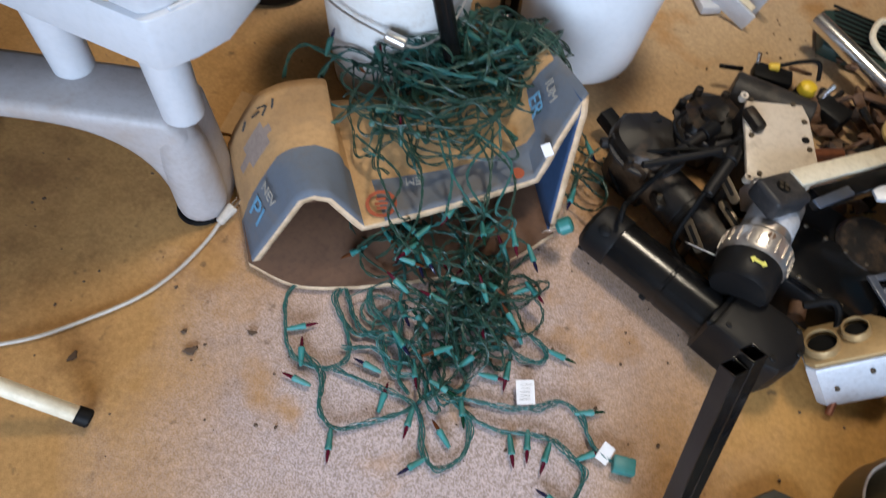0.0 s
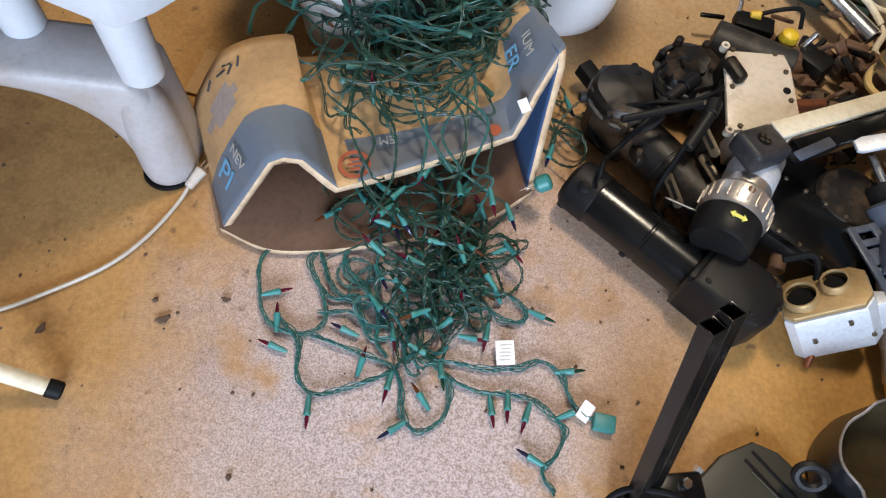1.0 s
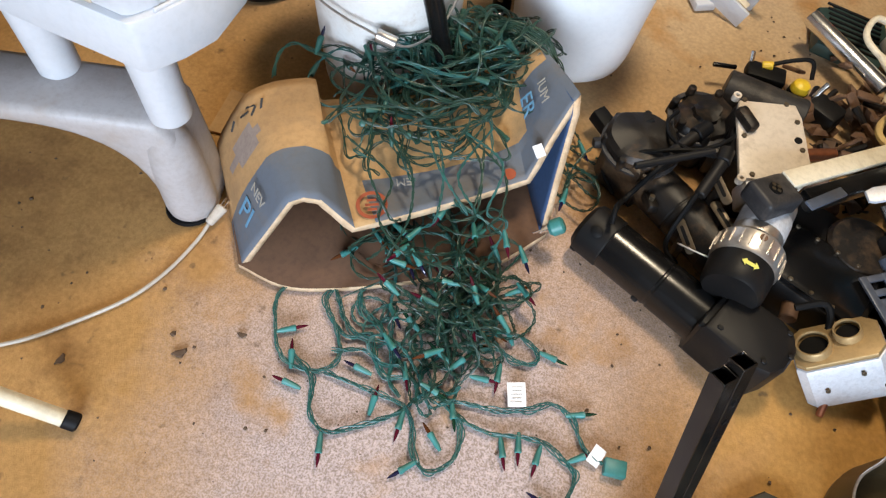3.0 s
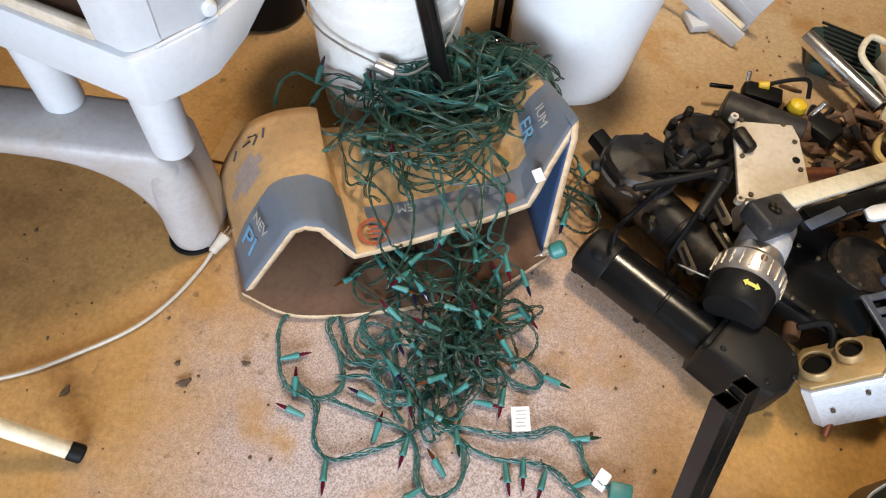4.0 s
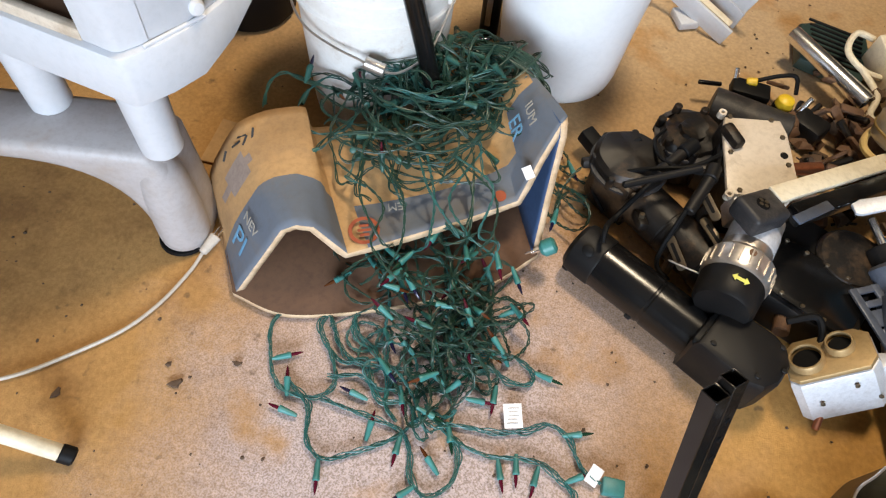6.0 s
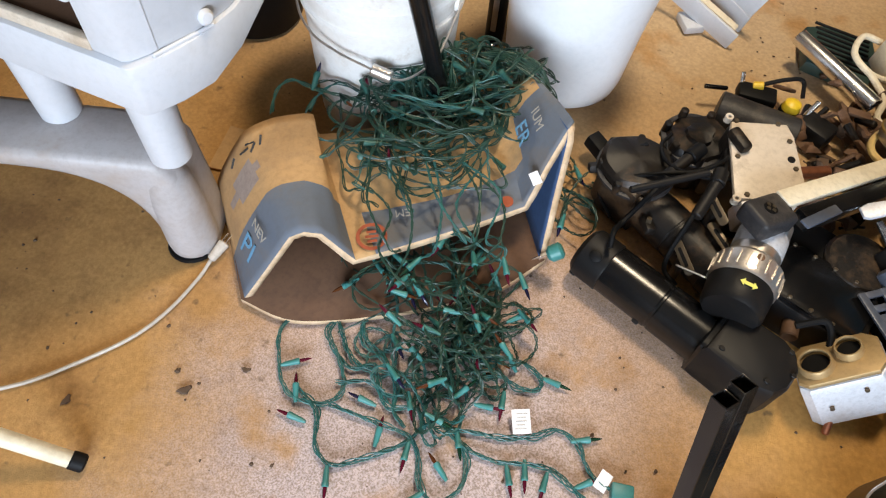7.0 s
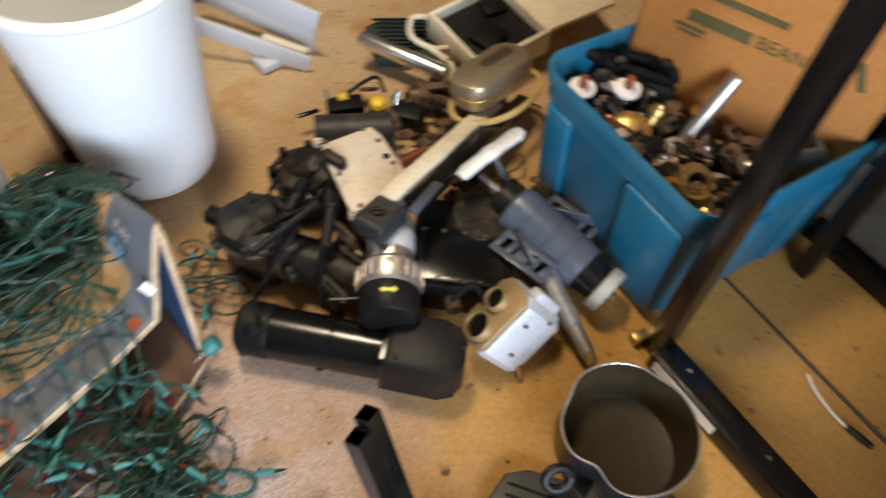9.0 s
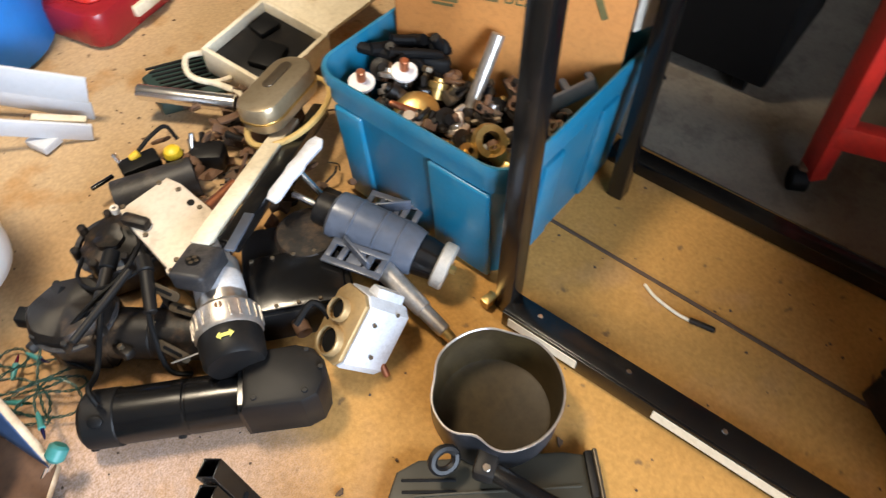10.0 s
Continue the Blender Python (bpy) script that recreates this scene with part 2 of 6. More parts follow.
STEEL_DULL = mat("dull_steel_inside", (0.13, 0.10, 0.065), 0.4, 0.6, (0.08, 0.06, 0.04), 0.6, 7, 60, 0.12, (0.05, 0.04, 0.03), 0.4, 9)
POT_IN = mat("stained_pan_lining", (0.050, 0.034, 0.013), 0.5, 0.0, (0.018, 0.012, 0.006), 0.6, 7, 60, 0.12, (0.05, 0.036, 0.018), 0.5, 9, 0.25)
POT_OUT = mat("dark_enamel", (0.012, 0.013, 0.016), 0.32, 0.1, (0.022, 0.022, 0.026), 0.5, 9, 80, 0.1, (0.10, 0.09, 0.09), 0.4, 11)
LABEL_YELLOW = mat("yellow_label", (0.80, 0.75, 0.15), 0.6, bump=0)
GREEN_PRINT = mat("green_print", (0.13, 0.11, 0.035), 0.8, bump=0)
DUST = mat("dust_brown_specks", (0.10, 0.06, 0.035), 0.9, bump=0.3)


# ---- mesh helpers ----
def thing(name, m, label, category, group="", kind=""):
    ob = new(name)
    ob.empty_display_size = 0.05
    ob.matrix_basis = m
    return tagged(ob, label, category, group, kind)


def finish(name, bm, mats, sharp=35):
    bmesh.ops.recalc_face_normals(bm, faces=bm.faces)
    me = bpy.data.meshes.new(name)
    for f in bm.faces:
        f.smooth = True
    bm.to_mesh(me)
    bm.free()
    me.set_sharp_from_angle(angle=radians(sharp))
    for m in mats if isinstance(mats, (list, tuple)) else [mats]:
        me.materials.append(m)
    return me


def part(name, bm, material, parent=None, label="", sharp=35):
    ob = new(name, finish(name, bm, material, sharp))
    ob.parent = parent
    return tagged(ob, label)


def box(size, at=(0, 0, 0), turn=(0, 0, 0), bevel=0.004, bm=None, taper=1.0, seg=2):
    """A block with rounded edges; taper narrows its foot."""
    bm = bm or bmesh.new()
    made = bmesh.ops.create_cube(bm, size=1.0)["verts"]
    for v in made:
        k = taper if v.co.z < 0 else 1.0
        v.co = Vector((v.co.x * size[0] * k, v.co.y * size[1] * k, v.co.z * size[2]))
    if bevel:
        edges = {e for v in made for e in v.link_edges}
        made = list({v for f in bmesh.ops.bevel(bm, geom=list(edges), offset=bevel, segments=seg, affect="EDGES", profile=0.5)["faces"] for v in f.verts} | {v for v in made if v.is_valid})
    bmesh.ops.transform(bm, matrix=pose(*at, *turn), verts=made)
    return bm


def lathe(profile, seg=28, m=None, bm=None, wave=None):
    """A turned form round z from (radius, height) pairs; wave(angle, radius, height) may shift a point."""
    bm = bm or bmesh.new()
    m = m or Matrix()
    rings = []
    for r, z in profile:
        if r < 1e-6:
            rings.append([bm.verts.new(m @ Vector((0, 0, z)))])
            continue
        ring = []
        for k in range(seg):
            a = 2 * math.pi * k / seg
            rr, zz = wave(a, r, z) if wave else (r, z)
            ring.append(bm.verts.new(m @ Vector((rr * math.cos(a), rr * math.sin(a), zz))))
        rings.append(ring)
    for p, q in zip(rings, rings[1:]):
        for k in range(seg):
            if len(p) == 1 and len(q) > 1:
                bm.faces.new((p[0], q[k], q[(k + 1) % seg]))
            elif len(q) == 1 and len(p) > 1:
                bm.faces.new((p[k], p[(k + 1) % seg], q[0]))
            elif len(p) > 1:
                bm.faces.new((p[k], p[(k + 1) % seg], q[(k + 1) % seg], q[k]))
    return bm


def along(p, q):
    """The pose whose z runs from p to q, and the length."""
    p, q = Vector(p), Vector(q)
    return Matrix.Translation(p) @ (q - p).to_track_quat("Z", "Y").to_matrix().to_4x4(), (q - p).length


def rod(p, q, r, r2=None, seg=20, bevel=0.002, bm=None):
    m, n = along(p, q)
    r2 = r if r2 is None else r2
    b = min(bevel, r * 0.5, r2 * 0.5)
    return lathe([(0, 0), (r - b, 0), (r, b), (r2, n - b), (r2 - b, n), (0, n)], seg, m, bm)


def smooth_path(points, per=8):
    """A smooth curve through the points."""
    pts = [Vector(p) for p in points]
    pts = [pts[0] * 2 - pts[1]] + pts + [pts[-1] * 2 - pts[-2]]
    out = []
    for a, b, c, d in zip(pts, pts[1:], pts[2:], pts[3:]):
        for k in range(per):
            t = k / per
            out.append(0.5 * (2 * b + (c - a) * t + (2 * a - 5 * b + 4 * c - d) * t * t + (3 * b - a - 3 * c + d) * t ** 3))
    return out + [pts[-2]]


def tube(path, r, seg=6, bm=None):
    """A round wire along a path."""
    bm = bm or bmesh.new()
    side = Vector((0.31, 0.17, 0.93))
    last = None
    for i, p in enumerate(path):
        d = (path[min(i + 1, len(path) - 1)] - path[max(i - 1, 0)])
        d = d.normalized() if d.length > 1e-9 else Vector((1, 0, 0))
        side = side - d * side.dot(d)
        side = side.normalized() if side.length > 1e-4 else d.orthogonal().normalized()
        up = d.cross(side)
        ring = [bm.verts.new(p + r * (math.cos(2 * math.pi * k / seg) * side + math.sin(2 * math.pi * k / seg) * up)) for k in range(seg)]
        if last:
            for k in range(seg):
                bm.faces.new((last[k], last[(k + 1) % seg], ring[(k + 1) % seg], ring[k]))
        else:
            bm.faces.new(ring[::-1])
        last = ring
    bm.faces.new(last)
    return bm


def slab(outline, z0, z1, bevel=0.003, bm=None, m=None, holes=()):
    """A plate from a flat outline, z0 to z1, with eased edges."""
    own = bmesh.new()
    verts = [own.verts.new((x, y, z0)) for x, y in outline]
    face = own.faces.new(verts)
    up = bmesh.ops.extrude_face_region(own, geom=[face])["geom"]
    bmesh.ops.translate(own, verts=[g for g in up if isinstance(g, bmesh.types.BMVert)], vec=(0, 0, z1 - z0))
    if bevel:
        flat = [e for e in own.edges if abs(e.verts[0].co.z - e.verts[1].co.z) < 1e-6]
        bmesh.ops.bevel(own, geom=flat, offset=bevel, segments=2, affect="EDGES", profile=0.5)
    if m:
        own.transform(m)
    if bm is None:
        return own
    me = bpy.data.meshes.new("joined")
    own.to_mesh(me)
    own.free()
    bm.from_mesh(me)
    bpy.data.meshes.remove(me)
    return bm


def round_rect(w, d, r, n=5):
    out = []
    for cx, cy, a0 in ((w / 2 - r, d / 2 - r, 0), (-w / 2 + r, d / 2 - r, 90), (-w / 2 + r, -d / 2 + r, 180), (w / 2 - r, -d / 2 + r, 270)):
        for k in range(n + 1):
            a = radians(a0 + 90 * k / n)
            out.append((cx + r * math.cos(a), cy + r * math.sin(a)))
    return out


def bolt(at, r=0.006, h=0.005, direction=(0, 0, 1), bm=None):
    p = Vector(at)
    return rod(p, p + Vector(direction).normalized() * h, r, seg=6, bevel=0.001, bm=bm)


def letters(text, size, m, material, parent=None, name="lettering", label=""):
    cu = bpy.data.curves.new(name, "FONT")
    cu.body, cu.size, cu.extrude, cu.align_x = text, size, 0.0004, "CENTER"
    tmp = bpy.data.objects.new(name, cu)
    scene.collection.objects.link(tmp)
    me = bpy.data.meshes.new_from_object(tmp.evaluated_get(bpy.context.evaluated_depsgraph_get()))
    bpy.data.objects.remove(tmp)
    bpy.data.curves.remove(cu)
    me.materials.clear()
    me.materials.append(material)
    ob = new(name, me)
    ob.matrix_basis = m
    ob.parent = parent
    return tagged(ob, label)


# ---- the room ----
def structure(name, bm, material, label, category):
    ob = part(name, bm, material)
    return tagged(ob, label, category, kind="structure")


def ground():
    bm = bmesh.new()
    bmesh.ops.create_grid(bm, x_segments=60, y_segments=60, size=3.2)
    for v in bm.verts:
        v.co.z = 0.0022 * noise.noise(Vector((v.co.x * 3, v.co.y * 3, 0.4)))  - 0.0025
    bmesh.ops.translate(bm, verts=bm.verts, vec=(0.8, 1.2, 0))
    return bm


structure("floor", ground(), CARPET, "worn tan low-pile carpet, stained, with a daylight pool coloured in", "floor")
structure("wall_north", box((6.4, 0.12, 2.5), (0.8, 4.46, 1.2), bevel=0), WALL, "plain beige painted wall", "wall")
structure("wall_east", box((0.12, 6.4, 2.5), (4.06, 1.2, 1.2), bevel=0), WALL, "plain beige painted wall", "wall")
structure("wall_west", box((0.12, 6.4, 2.5), (-2.46, 1.2, 1.2), bevel=0), WALL, "plain beige painted wall", "wall")


def window_wall():
    bm = box((2.5, 0.12, 2.5), (-1.15, -1.56, 1.2), bevel=0)
    box((2.2, 0.12, 2.5), (2.9, -1.56, 1.2), bevel=0, bm=bm)
    box((1.7, 0.12, 0.55), (0.95, -1.56, 0.225), bevel=0, bm=bm)
    box((1.7, 0.12, 0.35), (0.95, -1.56, 2.275), bevel=0, bm=bm)
    return bm


structure("wall_south", window_wall(), WALL, "beige painted wall with a wide window opening", "wall")
structure("ceiling", box((6.6, 6.4, 0.1), (0.8, 1.2, 2.5), bevel=0), CEIL, "plain off-white ceiling", "ceiling")


# ---- white storage on the left ----
def step_stool():
    """A low white plastic stool with an arched front; the cabinet stands on it."""
    t = thing("step_stool", pose(-0.140, 1.106, 0, 0, 0, 15), "grimy white plastic step stool with an arched front on the carpet", "stool")
    Hh, mid, a, h = 0.25, -0.225, 0.190, 0.212
    arch = [(0.040, 0.0), (0.034, 0.10), (0.024, Hh - 0.03), (0.0, Hh), (2 * mid, Hh), (2 * mid - 0.024, Hh - 0.03), (2 * mid - 0.034, 0.10), (2 * mid - 0.040, 0.0)]
    for k in range(25):
        c, q = math.cos(math.pi * k / 24), math.sin(math.pi * k / 24)
        arch.append((mid - a * math.copysign(abs(c) ** 0.72, c), h * q ** 0.62))
    part("body", slab(arch, 0, 0.115, 0.014, m=pose(0, 0.115, 0, 90, 0, 0)), GRIMY, t, sharp=65)
    for x in (0.0, 2 * mid):
        part("leg", lathe([(0, 0.006), (0.037, 0.006), (0.0425, 0.014), (0.044, 0.03), (0.043, 0.08), (0.041, 0.14), (0.036, 0.19), (0.024, 0.225), (0, 0.236)], 36, pose(x, 0.030, 0)), GRIMY, t)
        part("rubber_foot", lathe([(0, 0), (0.043, 0), (0.045, 0.003), (0.043, 0.009), (0, 0.009)], 24, pose(x - 0.004, 0.028, 0)), RUBBER, t, "black rubber foot")
        part("rubber_foot", lathe([(0, -0.001), (0.034, -0.001), (0.035, 0.003), (0, 0.004)], 24, pose(x, 0.085, 0)), RUBBER, t, "black rubber foot")
    return t


step_stool()


def drawer_cabinet():
    """Its plan widens to the back, so the side shows a bowed skirt."""
    t = thing("drawer_cabinet", pose(-0.105, 1.107, 0.25), "white plastic drawer cabinet on stub legs on a stool", "cabinet")
    plan = [(0.0, -0.002), (0.009, 0.004), (0.034, 0.042), (0.054, 0.088), (0.066, 0.15), (0.064, 0.27), (-0.30, 0.27), (-0.31, 0.018)]
    for x, y in ((-0.018, 0.032), (-0.215, 0.044), (-0.09, 0.20), (-0.25, 0.20)):
        part("leg", lathe([(0, 0.001), (0.028, 0.001), (0.031, 0.005), (0.0325, 0.128), (0, 0.129)], 32, pose(x, y, 0)), WHITE, t)
    # the skirt: its foot sweeps up towards the back
    bm = slab(plan, 0.122, 0.206, 0.006)
    for v in bm.verts:
        if v.co.z < 0.16 and v.co.y > 0.086:
            v.co.z += 0.055 * ((v.co.y - 0.086) / 0.184)
    part("skirt", bm, WHITE, t)

    part("corner_post", slab([(-0.050, 0.010), (-0.008, 0.006), (0.003, 0.012), (0.022, 0.040), (-0.01, 0.06), (-0.050, 0.05)], 0.206, 0.80, 0.004), WHITE, t)
    part("side_panel", slab([(0.020, 0.040), (0.046, 0.090), (0.060, 0.152), (0.058, 0.262), (0.040, 0.262), (0.040, 0.155), (0.022, 0.096), (-0.004, 0.046)], 0.206, 0.80, 0.003), WHITE, t)
    part("side_panel", box((0.02, 0.24, 0.59), (-0.296, 0.145, 0.502), bevel=0.004), WHITE, t)
    part("back_panel", box((0.33, 0.012, 0.59), (-0.122, 0.262, 0.502), bevel=0.003), WHITE, t)
    part("side_rib", rod((0.020, 0.030, 0.207), (0.058, 0.112, 0.207), 0.003), WHITE, t)
    part("rib_knob", lathe([(0, 0), (0.009, 0.001), (0.011, 0.006), (0.007, 0.012), (0, 0.013)], 16, pose(0.050, 0.105, 0.222, 0, 75, -25)), WHITE, t)
    # shelf and backing are coloured dark to give the opening its shade
    part("shelf", box((0.24, 0.20, 0.012), (-0.168, 0.125, 0.213), bevel=0.002), SHADED_BOARD, t, "shelf board coloured dark for the shaded opening")
    part("sill", box((0.245, 0.014, 0.020), (-0.172, 0.022, 0.2155), (0, 0, -3.2), 0.004), CREAM, t, "cream lip under the opening")
    part("lining", box((0.24, 0.008, 0.08), (-0.168, 0.225, 0.262), bevel=0.001), SHADED_BOARD, t, "dark backing board standing in for shade in the opening")
    for z in (0.345, 0.475, 0.605, 0.735):
        part("drawer_front", box((0.243, 0.02, 0.118), (-0.172, 0.023, z - 0.01), (0, 0, -3.2), 0.006), WHITE, t)
    part("top", slab(plan, 0.80, 0.825, 0.006), WHITE, t)
    return t


drawer_cabinet()
fl = thing("cardboard_strip", pose(-0.12, 1.36, 0.0, 0, 0, 6), "flat tan cardboard offcut on the carpet", "cardboard")
part("sheet", slab([(-0.1, -0.06), (0.16, -0.05), (0.17, 0.03), (-0.1, 0.05)], 0.001, 0.006, 0.001), KRAFT, fl)


def black_bin():
    t = thing("black_bin", pose(-0.335, 1.73, 0), "black plastic waste bin standing behind the cabinet", "bin")
    part("body", lathe([(0, 0), (0.09, 0), (0.098, 0.01), (0.135, 0.44), (0.141, 0.445), (0.141, 0.462), (0.131, 0.462), (0.095, 0.02), (0, 0.02)], 32), RUBBER, t)
    part("rim", lathe([(0.134, 0.45), (0.146, 0.447), (0.149, 0.456), (0.145, 0.466), (0.133, 0.466), (0.134, 0.45)], 32), BLACK_DULL, t)
    return t


black_bin()


# ---- buckets ----
def bucket():
    t = thing("bucket", pose(0.025, 1.60, 0), "white plastic pail with ribbed rim and wire bail handle", "bucket")
    part("body", lathe([(0, 0.004), (0.118, 0.004), (0.126, 0.0), (0.129, 0.008), (0.143, 0.27), (0.149, 0.272), (0.149, 0.279), (0.144, 0.283), (0.146, 0.312),
                        (0.152, 0.314), (0.152, 0.321), (0.147, 0.325), (0.148, 0.345), (0.156, 0.348), (0.157, 0.366), (0.152, 0.371), (0.146, 0.369),
                        (0.142, 0.33), (0.125, 0.012), (0, 0.012)], 56), BUCKET, t)
    # bail hanging down in front
    bail = smooth_path([(-0.154, -0.02, 0.30), (-0.115, -0.105, 0.275), (-0.070, -0.146, 0.258), (-0.015, -0.160, 0.246), (0.037, -0.163, 0.236), (0.066, -0.163, 0.228),
                        (0.105, -0.150, 0.222), (0.142, -0.10, 0.245), (0.154, -0.02, 0.30)], 8)
    part("bail", tube(bail, 0.0022), SILVER, t, "bent steel wire handle")
    part("grip", rod((0.046, -0.163, 0.234), (0.082, -0.160, 0.225), 0.0115, seg=16), SILVER, t, "ridged grey hand grip")
    for s in (-1, 1):
        part("bail_ear", lathe([(0, 0), (0.016, 0), (0.014, 0.006), (0, 0.008)], 16, Matrix.Translation((s * 0.146, -0.02, 0.30)) @ pose(0, 0, 0, 0, s * 90, 0)), BUCKET, t)
    return t


bucket()


def tool_bag():
    """What the pail holds: a black bag and an orange-rimmed tray."""
    t = thing("tool_caddy", pose(0.025, 1.60, 0.012, 0, 0, 18), "black tool caddy with an orange rim standing in a pail", "tool caddy")
    part("bag", lathe([(0, 0), (0.11, 0), (0.132, 0.3), (0.138, 0.362), (0.142, 0.385), (0.132, 0.402), (0.06, 0.408), (0, 0.404)], 40, wave=lambda a, r, z: (r * (1 + (0.05 * math.sin(3 * a + 1) + 0.03 * math.sin(7 * a)) * (z > 0.37)), z + (0.012 * math.sin(2 * a) + 0.008 * math.sin(5 * a + 2)) * (z > 0.37))), RUBBER, t)
    part("tray", box((0.14, 0.20, 0.03), (0.06, 0.055, 0.415), (4, -6, 0), 0.008), BLACK_DULL, t)
    for x in (-0.065, 0.065):
        part("rim", box((0.018, 0.22, 0.028), (0.06 + x, 0.055, 0.44), (4, -6, 0), 0.006), ORANGE, t, "bright orange rim")
    for y in (-0.10, 0.10):
        part("rim", box((0.148, 0.018, 0.028), (0.06, 0.055 + y, 0.44), (4, -6, 0), 0.006), ORANGE, t, "bright orange rim")
    part("tool", rod((0.0, -0.02, 0.43), (0.03, 0.10, 0.455), 0.014), BLACK, t)
    part("tool", rod((0.05, -0.03, 0.43), (-0.02, 0.07, 0.46), 0.01), SLATE, t)
    return t


tool_bag()


def black_pipe():
    t = thing("black_pipe", pose(0, 0, 0), "black plastic vacuum wand leaning on a white pail", "pipe")
    a, b = Vector((0.222, 1.488, 0.004)), Vector((0.092, 1.447, 0.62))
    part("tube", rod(a, a.lerp(b, 0.68), 0.0155, 0.0165, 24), BLACK, t)
    part("collar", rod(a.lerp(b, 0.66), a.lerp(b, 0.73), 0.020, 0.0205, 24), BLACK_DULL, t)
    part("upper_tube", rod(a.lerp(b, 0.72), b, 0.0175, 0.018, 24), BLACK, t)
    return t


black_pipe()


def waste_bin():
    t = thing("waste_bin", pose(0.354, 1.815, 0) @ Matrix.Scale(1.05, 4), "tall white tapered plastic waste bin, nearly empty", "bin")
    part("body", lathe([(0, 0.002), (0.088, 0.002), (0.106, 0.006), (0.117, 0.018), (0.122, 0.04), (0.130, 0.15), (0.155, 0.405), (0.163, 0.409), (0.164, 0.425), (0.158, 0.43), (0.151, 0.425), (0.117, 0.04), (0, 0.02)], 56), BIN, t)
    part("rolled_rim", lathe([(0.152, 0.424), (0.166, 0.421), (0.1685, 0.427), (0.166, 0.433), (0.155, 0.435), (0.150, 0.430), (0.152, 0.424)], 56), BIN, t)
    return t


waste_bin()
kn = thing("black_canister", pose(0.185, 1.86, 0), "dull black metal canister between pail and bin", "canister")
part("body", lathe([(0, 0), (0.020, 0), (0.021, 0.004), (0.021, 0.24), (0.014, 0.25), (0, 0.25)], 24), BLACK_DULL, kn)
part("strip", box((0.012, 0.004, 0.2), (0.0, -0.022, 0.14), bevel=0.001), SILVER, kn)


# ---- the crushed carton ----
def crushed_carton():
    t = thing("crushed_carton", pose(-0.013, 1.055, 0.002, 0, 0, 28.4), "crushed cardboard carton with blue-grey print, lying open on its side", "carton")
    # u across, v deep, z up: how the top sheet bends, at the mouth and at the back
    mouth = [(0.0, 0.0, 0.004), (0.050, 0.008, 0.083), (0.100, 0.016, 0.164), (0.124, 0.018, 0.172), (0.150, 0.018, 0.162), (0.176, 0.008, 0.130), (0.198, 0.0, 0.104),
             (0.30, 0.02, 0.110), (0.40, 0.04, 0.116), (0.488, 0.058, 0.128), (0.520, 0.09, 0.19), (0.552, 0.118, 0.240), (0.566, 0.128, 0.252), (0.566, 0.110, 0.225), (0.548, 0.06, 0.13), (0.528, 0.0, 0.03)]
    back = [(-0.035, 0.21, 0.004), (-0.03, 0.215, 0.07), (0.02, 0.24, 0.145), (0.05, 0.25, 0.165), (0.10, 0.262, 0.172), (0.150, 0.262, 0.170), (0.157, 0.262, 0.118),
            (0.27, 0.268, 0.120), (0.40, 0.27, 0.125), (0.485, 0.272, 0.150), (0.515, 0.272, 0.20), (0.535, 0.272, 0.215), (0.545, 0.272, 0.212), (0.547, 0.272, 0.19), (0.54, 0.272, 0.12), (0.53, 0.272, 0.02)]
    def folded(points):
        return [Vector(p).lerp(Vector(q), k / 3) for p, q in zip(points, points[1:]) for k in range(3)] + [Vector(points[-1])]

    mouth_s, back_s = folded(mouth), smooth_path(back, 3)
    rows = 14
    bm = bmesh.new()
    grid = []
    for j in range(rows + 1):
        f = j / rows
        row = []
        for i, (a, b) in enumerate(zip(mouth_s, back_s)):
            p = a.lerp(b, f)
            # the middle sags under the heap of lights
            mid = max(0.0, 1 - ((p.x - 0.34) / 0.17) ** 2) if abs(p.x - 0.34) < 0.17 else 0.0
            p.z -= 0.028 * mid * math.sin(math.pi * f) + 0.004 * noise.noise(Vector((p.x * 14, p.y * 14, 1.3))) * (f > 0.02)
            p.z = max(p.z, 0.004)
            row.append(bm.verts.new(p))
        grid.append(row)
    last = len(mouth_s) - 1
    for j in range(rows):
        f = (j + 0.5) / rows
        for i in range(last):
            face = bm.faces.new((grid[j][i], grid[j][i + 1], grid[j + 1][i + 1], grid[j + 1][i]))
            band = 0.43
            if i > 32:
                face.material_index = 2
            elif i == 18:
                face.material_index = 0
            elif i >= 18:
                face.material_index = 1 if f < (0.38 if i < 28 else 0.8) else 0
            elif (i in (4, 5) and j in (8, 9, 10)) or (i in (3, 6) and j == 9):
                face.material_index = 3
            else:
                face.material_index = 1 if f < band else 0
    me = bpy.data.meshes.new("shell")
    bmesh.ops.recalc_face_normals(bm, faces=bm.faces)
    for f in bm.faces:
        f.smooth = True
    bm.to_mesh(me)
    bm.free()
    # inner slots take darker colours that hold the shade inside the mouth
    for m in (KRAFT, BLUEPRINT, BLUEPRINT, WORN, SHADED_BOARD, SHADED_BOARD, NAVY_SHADED, SHADED_BOARD, KRAFT_EDGE, KRAFT_EDGE, KRAFT_EDGE, KRAFT_EDGE):
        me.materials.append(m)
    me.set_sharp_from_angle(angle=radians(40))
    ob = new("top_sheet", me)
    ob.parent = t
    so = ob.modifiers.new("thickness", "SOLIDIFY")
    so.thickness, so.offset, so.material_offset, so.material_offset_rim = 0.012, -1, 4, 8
    tagged(ob, "bent cardboard sheet with a blue-grey printed band")
    # bottom sheet, bowed forward at the mouth
    bm = bmesh.new()
